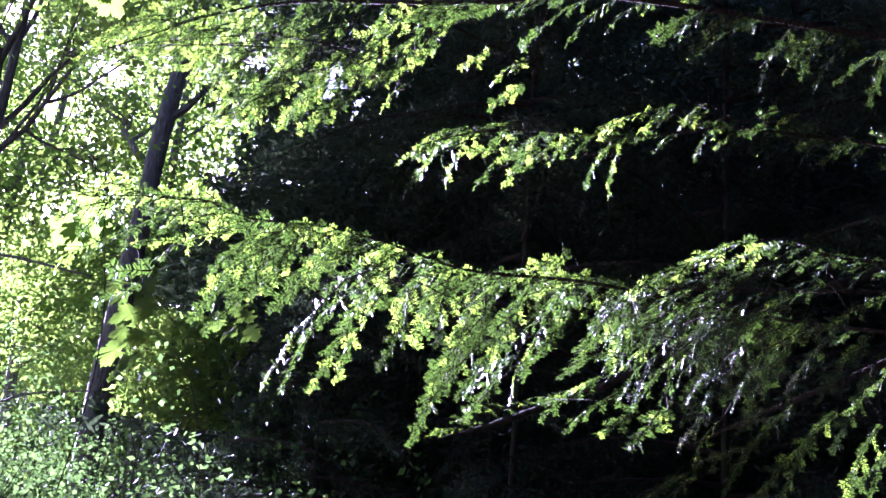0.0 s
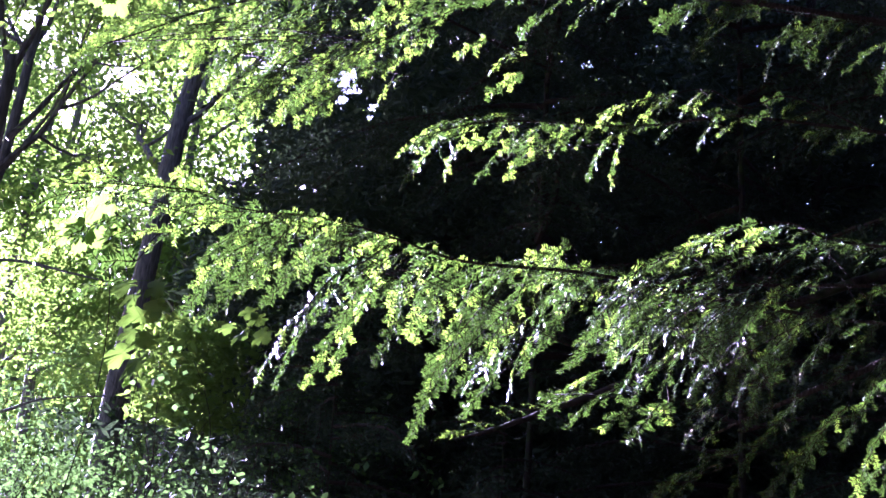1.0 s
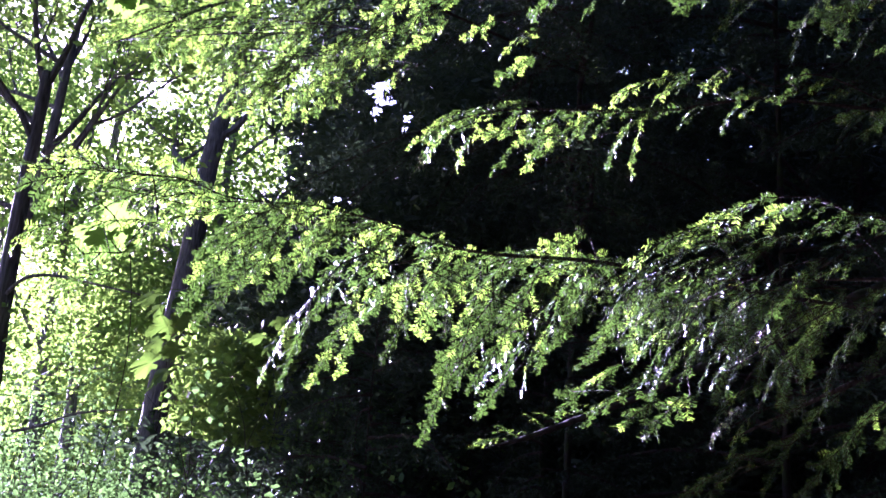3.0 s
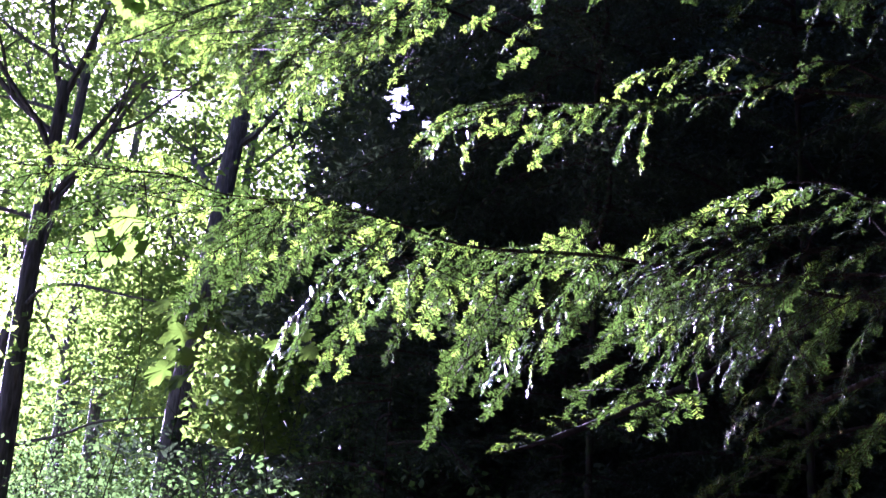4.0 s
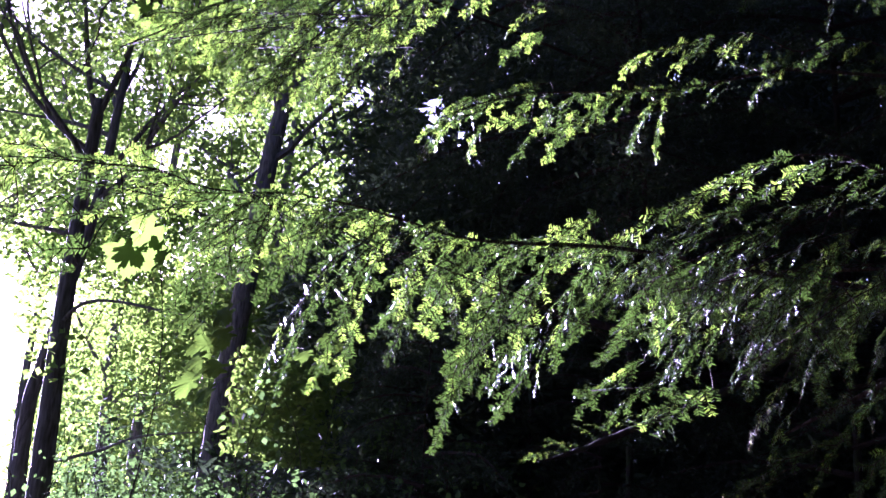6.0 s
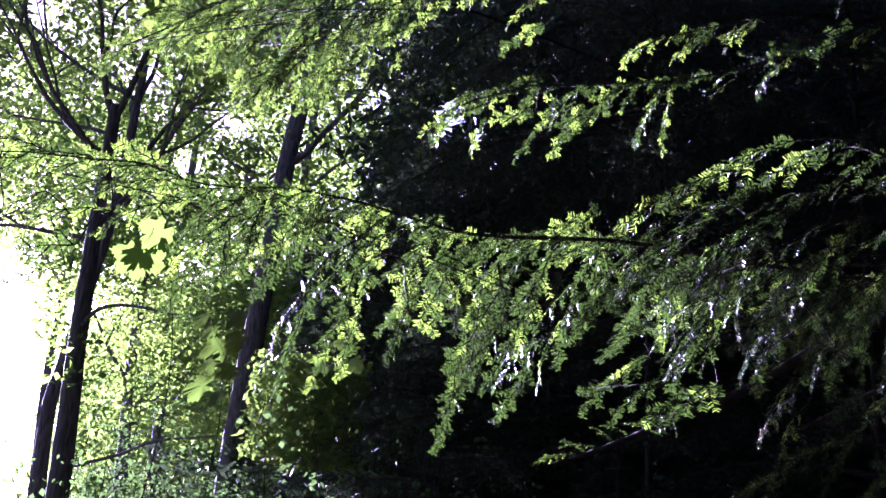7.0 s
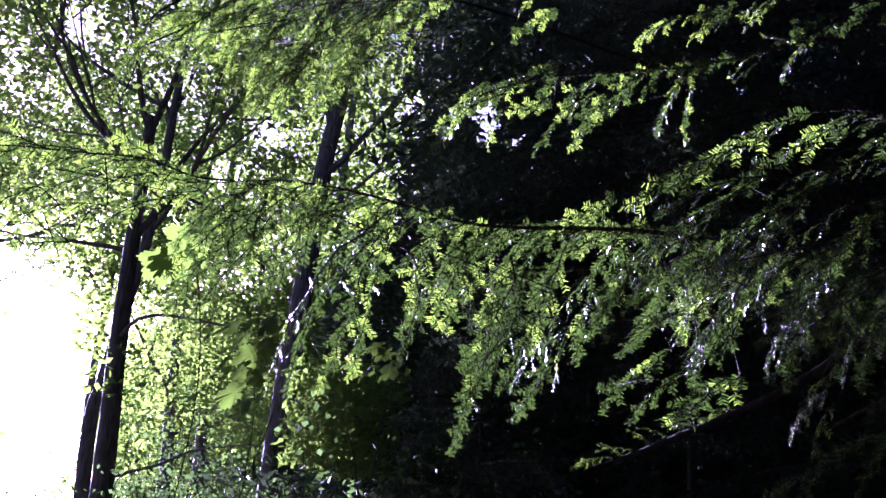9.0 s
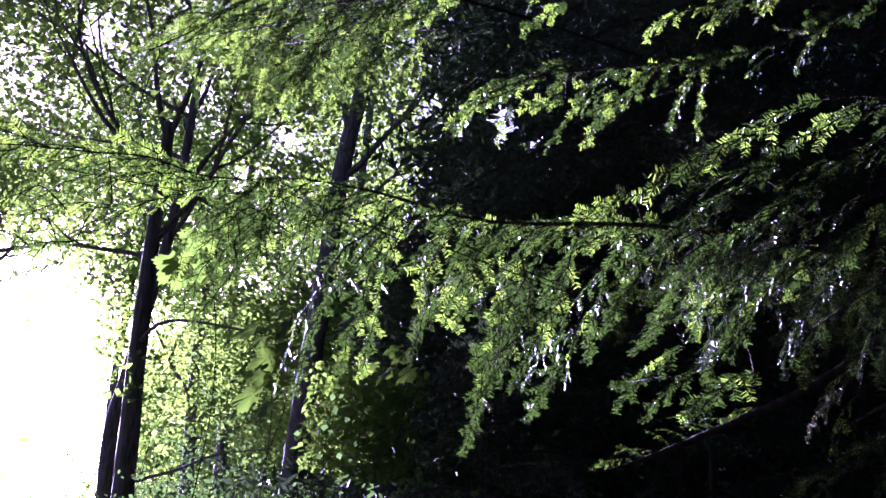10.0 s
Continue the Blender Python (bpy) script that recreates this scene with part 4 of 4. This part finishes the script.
# bare limbs of the first maple
for line, thick in (
        ([(-4.83, 10.00, 2.71), (-4.32, 9.80, 2.80), (-3.89, 9.60, 2.91), (-3.26, 9.40, 2.95)], 0.018),
        ([(-5.03, 10.00, 4.00), (-4.74, 9.80, 4.16), (-4.39, 9.70, 4.18), (-3.82, 9.50, 4.05), (-3.44, 9.40, 3.97)], 0.022),
        ([(-4.92, 10.05, 5.52), (-4.74, 10.15, 5.85), (-4.56, 10.25, 6.24), (-4.35, 10.35, 6.56), (-4.00, 10.45, 6.72)], 0.036)):
    pts = curve_points(np.array(line) - np.array(first_maple.location), 16)
    lv, lf = tube(pts, np.linspace(thick, thick * 0.35, 16), 8, 0.06)
    under("limb", mesh_of("limb", lv, lf, [GREY_BARK], smooth=True), first_maple)
broadleaf("maple_tree", (-6.0, 12.0, 0), [(0, 0, -0.2), (-0.3, 0, 3.1), (-0.2, 0, 4.2), (0.1, 0, 6.0), (0.2, 0, 8)], 0.10,
          [(0.9, (-0.5, 0.2, 1), 2.6), (0.95, (0.3, 0.1, 1), 2.6), (0.88, (-0.9, 0.1, 0.6), 2.2), (0.75, (0.6, 0.2, 0.8), 2.0), (0.7, (-1.0, -0.2, 0.35), 2.4), (0.95, (-1.0, -0.3, 0.6), 2.6)],
          "slim leaning broadleaf tree with sunlit leaves", 8500, 0.105, 0.4, per=16)
broadleaf("maple_tree", (-4.93, 15.0, 0), [(-0.25, 0, -0.2), (-0.22, 0, 3.0), (-0.15, 0, 4.5), (-0.02, 0, 6.1), (0.1, 0, 7.9), (0.34, 0, 9.4), (0.5, 0, 10.8)], 0.2,
          [(0.74, (-0.32, 0.0, 1), 3.0), (0.99, (0.05, 0.0, 1), 2.4), (0.9, (0.5, 0.1, 1), 2.6), (0.62, (-0.8, 0.2, 0.5), 2.2), (0.66, (0.7, -0.2, 0.6), 2.2)],
          "dark forked trunk with a green broadleaf crown", 20000, 0.105, 0.45, per=18, bare=9.3)
for bx, by, hh, rr, leafy in ((-14.6, 16.5, 10, 0.16, 6500), (-9.2, 20, 10, 0.15, 12000), (-8.0, 24, 11, 0.2, 15000), (-9.3, 21.6, 12, 0.14, 15000), (-6.3, 20.5, 11.5, 0.14, 14000), (-3.5, 24, 11, 0.2, 12000), (-19.5, 21, 12, 0.2, 6500), (-11.2, 20.5, 9.5, 0.12, 6500)):
    broadleaf("broadleaf_tree", (bx, by, 0), [(0, 0, -0.2), (0.1, 0, hh * 0.3), (-0.1, 0.1, hh * 0.6), (0.1, 0, hh)], rr,
              [(0.95, (0.1, 0, 1), 3), (0.85, (-0.8, 0, 0.8), 2.8), (0.8, (0.8, 0.1, 0.7), 2.8), (0.6, (-0.7, -0.4, 0.5), 2.6), (0.55, (0.8, -0.3, 0.4), 2.4), (0.4, (0.3, -0.8, 0.3), 2.0)],
              "tall broadleaf tree with backlit leaves", leafy, 0.15, 0.5, per=20)


rng = np.random.default_rng(10)
# added tree beside the view, its crown set to shade the right-hand boughs
broadleaf("broadleaf_tree", (-9.6, 13.4, 0), [(0, 0, -0.2), (0.1, 0, 2.3), (-0.1, 0.1, 4.6), (0.05, 0, 6.6)], 0.12,
          [(0.97, (0.3, 0.3, 1), 1.3), (0.95, (0.9, 0.6, 0.4), 1.5), (0.95, (-0.8, 0.3, 0.5), 1.4), (0.9, (0.5, -0.8, 0.3), 1.4), (0.95, (-0.5, -0.6, 0.6), 1.3), (0.9, (0.1, 0.9, 0.3), 1.5), (0.99, (0.7, -0.2, 0.5), 1.2)],
          "broadleaf tree added beside the glade to shade the right-hand boughs", 3500, 0.12, 0.42, per=10, more=shade_tufts((220, 0.5, 1.0, 0.1, 0.8, 12.4, 15.4)))


rng = np.random.default_rng(24)


def shrub(x, y, height, width, leaves, label, size=0.058):
    tree = thing("shrub", label, "shrub", (x, y, 0), "undergrowth")
    out, ends = [], []
    for _ in range(7):
        d = np.array([rng.normal(0, 0.35 * width), rng.normal(0, 0.35 * width), 1.0])
        grow((rng.normal(0, 0.15), rng.normal(0, 0.15), -0.05), d / np.linalg.norm(d), height * rng.uniform(0.45, 0.7), 0.014, 1, out, ends)
    heap = Heap()
    for line, radii in out:
        heap.add(*tube(line, radii, 5), 0)
    under("stem", heap.mesh("stem", [TWIG]), tree)
    spots = np.vstack([np.array(e) for e in ends])
    c = clumps(spots, leaves, 0.22, 0.10, 11)
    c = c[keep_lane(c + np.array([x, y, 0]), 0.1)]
    heap = Heap()
    heap.quads(leaf_quads(c, size, 0.45, 0.7), 0)
    under("foliage", heap.mesh("foliage", [SHRUB]), tree)


for i, (sx, sy, sh) in enumerate(((-4.0, 9.5, 2.9), (-2.3, 9.3, 3.0), (-5.0, 11.0, 3.4), (-6.2, 13.0, 3.6), (-2.6, 11.5, 3.8), (-5.5, 13.4, 4.2), (-7.6, 11.0, 3.0), (-1.4, 12.5, 4.4),
                                  (-3.6, 7.4, 2.5), (-8.8, 15.0, 4.2), (-6.8, 17.0, 5.0), (-2.2, 14.0, 5.0), (-3.8, 17.5, 5.5), (-0.4, 13.5, 4.6), (-5.7, 12.6, 4.6), (-7.2, 14.6, 4.6), (-8.6, 17.2, 5.2), (-6.4, 16.0, 5.4), (-5.0, 8.9, 2.9))):
    shrub(sx, sy, sh, 1.0, 2200, "leafy undergrowth shrub in dappled light")

for sx, sy, sh in ((-2.03, 9.0, 3.2), (-3.40, 9.6, 3.2), (-1.50, 9.5, 3.2)):
    shrub(sx, sy, sh, 0.5, 420, "young broadleaf shrub with a few sunlit leaves", 0.075)


# ---- maple saplings with large leaves ----
rng = np.random.default_rng(25)


def maple_leaf_mesh(turn):
    """A five-lobed toothed leaf about one unit wide, its stalk at the origin, cupped along its veins."""
    lobes = ((-132, 0.56), (-62, 0.90), (0, 1.0), (62, 0.90), (132, 0.56))
    ring = []
    for i, (a, r) in enumerate(lobes):
        for da, k in ((-27, 0.72), (-22, 0.83), (-16, 0.77), (-10, 0.92), (-5, 0.88), (0, 1.04), (5, 0.88), (10, 0.92), (16, 0.77), (22, 0.83), (27, 0.72)):
            ring.append((a + da * (0.8 if r < 0.6 else 1), r * k))
        if i < 4:
            ring.append(((a + lobes[i + 1][0]) / 2, 0.50))
    ring.append((180, 0.06))
    bm = bmesh.new()
    mid = bm.verts.new((0.30, 0, 0.0))
    vs = []
    for a, r in ring:
        x, y = 0.30 + 0.62 * r * math.cos(radians(a)), 0.62 * r * math.sin(radians(a))
        vs.append(bm.verts.new((x, y, -0.22 * r * r + 0.10 * abs(y) + 0.035 * math.cos(radians(a * 5.6)) * r + 0.04 * math.sin(9 * x + turn))))
    for i in range(len(vs)):
        bm.faces.new((mid, vs[i], vs[(i + 1) % len(vs)]))
    stalk = bmesh.ops.create_cone(bm, segments=5, radius1=0.008, radius2=0.006, depth=0.4)
    bmesh.ops.transform(bm, verts=stalk["verts"], matrix=pose(-0.15, 0, 0.02, 0, 80, 0))
    me = bpy.data.meshes.new("leaf")
    bm.to_mesh(me)
    bm.free()
    me.materials.append(MAPLE)
    me.polygons.foreach_set("use_smooth", np.ones(len(me.polygons), bool))
    return me


MAPLE_LEAVES = [maple_leaf_mesh(q) for q in (0.0, 1.3, 2.9)]


def sapling(stem, spots, size, label, face=(-0.5, 0.6, 0.5), tip=(-0.4, -0.1, -0.85), loose=0.4):
    tree = thing("maple_sapling", label, "sapling", stem[0])
    base = np.array(stem[0])
    v, f = tube(curve_points(np.array(stem) - base, 30), np.linspace(0.0032, 0.0012, 30), 7, 0.03)
    under("stem", mesh_of("stem", v, f, [TWIG], smooth=True), tree)
    for i, p in enumerate(spots):
        ob = under("leaf", MAPLE_LEAVES[i % 3], tree)
        k = size * rng.uniform(0.75, 1.15)
        up = (Vector(face) + Vector(rng.normal(0, loose, 3))).normalized()
        down = Vector(tip) + Vector(rng.normal(0, loose, 3))
        down = (down - up * down.dot(up)).normalized()
        turn = Matrix((down, up.cross(down), up)).transposed()
        ob.matrix_basis = Matrix.LocRotScale(Vector(p) - Vector(base) - down * (k * 0.4), turn.to_quaternion(), (k, k, k))


sapling([(-1.53, 4.11, 0), (-1.49, 4.03, 1.44), (-1.32, 3.86, 2.51), (-1.70, 3.86, 3.80)],
        [(-1.36, 3.72, 2.83), (-1.38, 3.66, 2.72), (-1.47, 3.76, 2.76), (-1.37, 3.80, 2.79), (-1.30, 3.74, 2.74), (-1.50, 3.86, 3.73), (-1.55, 3.82, 3.76), (-1.59, 3.86, 3.78)],
        0.14, "thin maple sapling with large backlit yellow-green leaves", loose=0.25)
sapling([(-1.81, 5.40, 0), (-1.76, 5.33, 1.43), (-1.61, 5.16, 2.45), (-1.66, 5.02, 2.9)],
        [(-1.67, 4.93, 2.85), (-1.67, 5.07, 2.83), (-1.61, 5.02, 2.73), (-1.60, 4.93, 2.64), (-1.60, 4.84, 2.52), (-1.57, 5.07, 2.64), (-1.60, 5.21, 2.82), (-1.62, 5.25, 2.94), (-1.59, 5.02, 2.51)],
        0.188, "maple sapling with broad lobed green leaves", (-0.1, -0.85, 0.5), (-0.8, -0.1, -0.4), 0.18)
sapling([(-1.61, 6.83, 0), (-1.56, 6.73, 1.4), (-1.36, 6.53, 2.71), (-1.29, 6.50, 3.08)],
        [(-1.50, 6.30, 2.98), (-1.44, 6.40, 2.96), (-1.37, 6.50, 3.09), (-1.31, 6.40, 2.97), (-1.45, 6.60, 3.15)], 0.17, "maple sapling with broad lobed green leaves in shade", (-0.15, -0.62, 0.70), (-0.8, -0.2, -0.4), 0.25)


# ---- woods beyond, and an unseen canopy added to shut out sky light ----
rng = np.random.default_rng(26)


def far_woods():
    k = 105000
    az = radians(1) * rng.uniform(-85, 65, k)
    right = np.clip((az + radians(25)) / radians(16), 0, 1)
    far = rng.uniform(22, 44, k)
    el = rng.random(k) ** (1.5 - 0.3 * right) * (0.42 + 0.7 * right)
    lump = np.array([noise.noise(Vector((a * 9, e * 9, f * 0.1))) for a, e, f in zip(az, el, far)])
    p = np.stack([far * np.sin(az), far * np.cos(az), far * np.tan(el)], 1)
    p = p[(lump > 0.2 - 0.8 * right - 0.5 * (el < 0.2)) & keep_lane(p, 0.05)]
    # leafy edge of the wood, low beside the glade
    k = 100000
    az, far = radians(1) * rng.uniform(-28.5, -14, k), rng.uniform(19, 32, k)
    el = radians(1) * (16 * rng.random(k) ** 1.2)
    q = np.stack([far * np.sin(az), far * np.cos(az), 1.0 + far * np.tan(el)], 1)
    lump = np.array([1.2 * noise.noise(Vector(a * 0.3)) + 0.8 * noise.noise(Vector(a * 1.0)) for a in q])
    p = np.vstack([p, q[(lump > 0.1 + 0.4 * np.clip((-23 - np.degrees(az)) / 4, 0, 1)) & keep_lane(q, 0.05)]])
    # a bank of leaves added beside the glade to keep the low sun off the hemlocks
    k = 46000
    off, run, rise = rng.uniform(5, 19, k), rng.uniform(68, 82, k), rng.uniform(-6, 6, k)
    q = np.array([0.0, 1.9, 2.3]) + run[:, None] * AHEAD + off[:, None] * SIDE + rise[:, None] * LIFT
    rag = np.array([noise.noise(Vector(a * 0.15)) + 0.6 * noise.noise(Vector(a * 0.5)) for a in q])
    q = q[(off > 7.6 + 2.2 * rag) & (rise < 1.4 + 0.9 * (off - 8) + 1.5 * rag)]
    # a row of leafy trees added between to shade the wood's edge, with a ragged top and edge
    k = 26000
    off, run, up = rng.uniform(2.2, 13, k), rng.uniform(36, 48, k), rng.uniform(0, 13, k)
    flat = AHEAD * [1, 1, 0] / np.linalg.norm(AHEAD[:2])
    thin = np.array([0.0, 1.9, 0.0]) + run[:, None] * flat + off[:, None] * SIDE + up[:, None] * np.array([0, 0, 1.0])
    rag = np.array([noise.noise(Vector(a * 0.22)) + 0.6 * noise.noise(Vector(a * 0.7)) for a in thin])
    thin = thin[(up < 10.5 + 3.5 * rag) & (off > 3.8 + 1.6 * rag)]
    p = np.vstack([p, q, thin])
    heap = Heap()
    heap.quads(leaf_quads(p, np.where(np.hypot(p[:, 0], p[:, 1]) < 30, 0.10, 0.30)[:, None], 0.3, 0.65), 0)
    ob = new("distant_woods", heap.mesh("distant_woods", [LEAF]))
    tagged(ob, "distant green woods with bright gaps of sky", "woods", kind="stuff")


far_woods()


def thicket():
    """The dark tangle of boughs between the shaded hemlocks."""
    k = 150000
    p = np.stack([rng.uniform(-5.5, 9, k), rng.uniform(11.5, 15.5, k), 1.0 + 9.5 * rng.random(k) ** 1.1], 1)
    bearing, rise = np.degrees(np.arctan2(p[:, 0], p[:, 1])), np.degrees(np.arctan2(p[:, 2] - 1.66, np.hypot(p[:, 0], p[:, 1])))
    ease = np.clip((bearing + 14.5 + 3 * (rise < 19)) / 3.5, 0, 1)
    lump = np.array([noise.noise(Vector((a * 0.8, b * 0.5, c * 1.1))) for a, b, c in p])
    p = p[(lump > 0.42 - 0.85 * ease + 0.03 * np.abs(p[:, 2] - 4.5)) & keep_lane(p, 0.0)]
    heap = Heap()
    heap.quads(leaf_quads(p, 0.21, 0.3, 0.24), 0)
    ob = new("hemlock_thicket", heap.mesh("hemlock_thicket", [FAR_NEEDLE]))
    tagged(ob, "dark tangle of shaded hemlock boughs", "thicket", kind="stuff")


thicket()


def high_wood():
    """Dense dark crowns on the slope behind the thicket."""
    k = 105000
    y = rng.uniform(16.5, 21, k)
    turn = radians(1) * rng.uniform(-15.5, 36, k)
    p = np.stack([y * np.tan(turn), y, 1.5 + 16 * rng.random(k)], 1)
    lump = np.array([noise.noise(Vector(a * 0.5)) for a in p])
    edge = np.degrees(turn) + rng.normal(0, 1.0, k) + 3.5 * np.array([noise.noise(Vector(a * 0.8)) for a in p])
    p = p[(lump > -0.35 + 0.012 * (p[:, 2] - 8)) & (edge > -12.5) & keep_lane(p, 0.0)]
    heap = Heap()
    heap.quads(leaf_quads(p, 0.42, 0.3, 0.4), 0)
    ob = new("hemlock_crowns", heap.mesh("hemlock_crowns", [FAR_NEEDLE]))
    tagged(ob, "dark hemlock crowns on the slope behind", "trees", kind="stuff")


high_wood()


def canopy():
    # leaf shell added overhead and behind, outside the view, to block sky light
    k = 75000
    d = rng.standard_normal((k, 3))
    d[:, 2] = np.abs(d[:, 2])
    d /= np.linalg.norm(d, axis=1)[:, None]
    p = d * rng.uniform(9, 15, (k, 1)) + [0, 1.5, 0]
    turn, rise = np.degrees(np.arctan2(p[:, 0], p[:, 1])), np.degrees(np.arctan2(p[:, 2] - 1.66, np.hypot(p[:, 0], p[:, 1])))
    front = (turn > -66) & (turn < 28) & (rise < 39)
    p = p[~front & keep_lane(p, 0.0)]
    heap = Heap()
    heap.quads(leaf_quads(p, 0.45, 0.3, 0.7), 0)
    ob = new("shade_canopy", heap.mesh("shade_canopy", [FAR_NEEDLE]))
    tagged(ob, "dense leaf canopy added out of view to block sky light", "canopy", kind="stuff")


canopy()
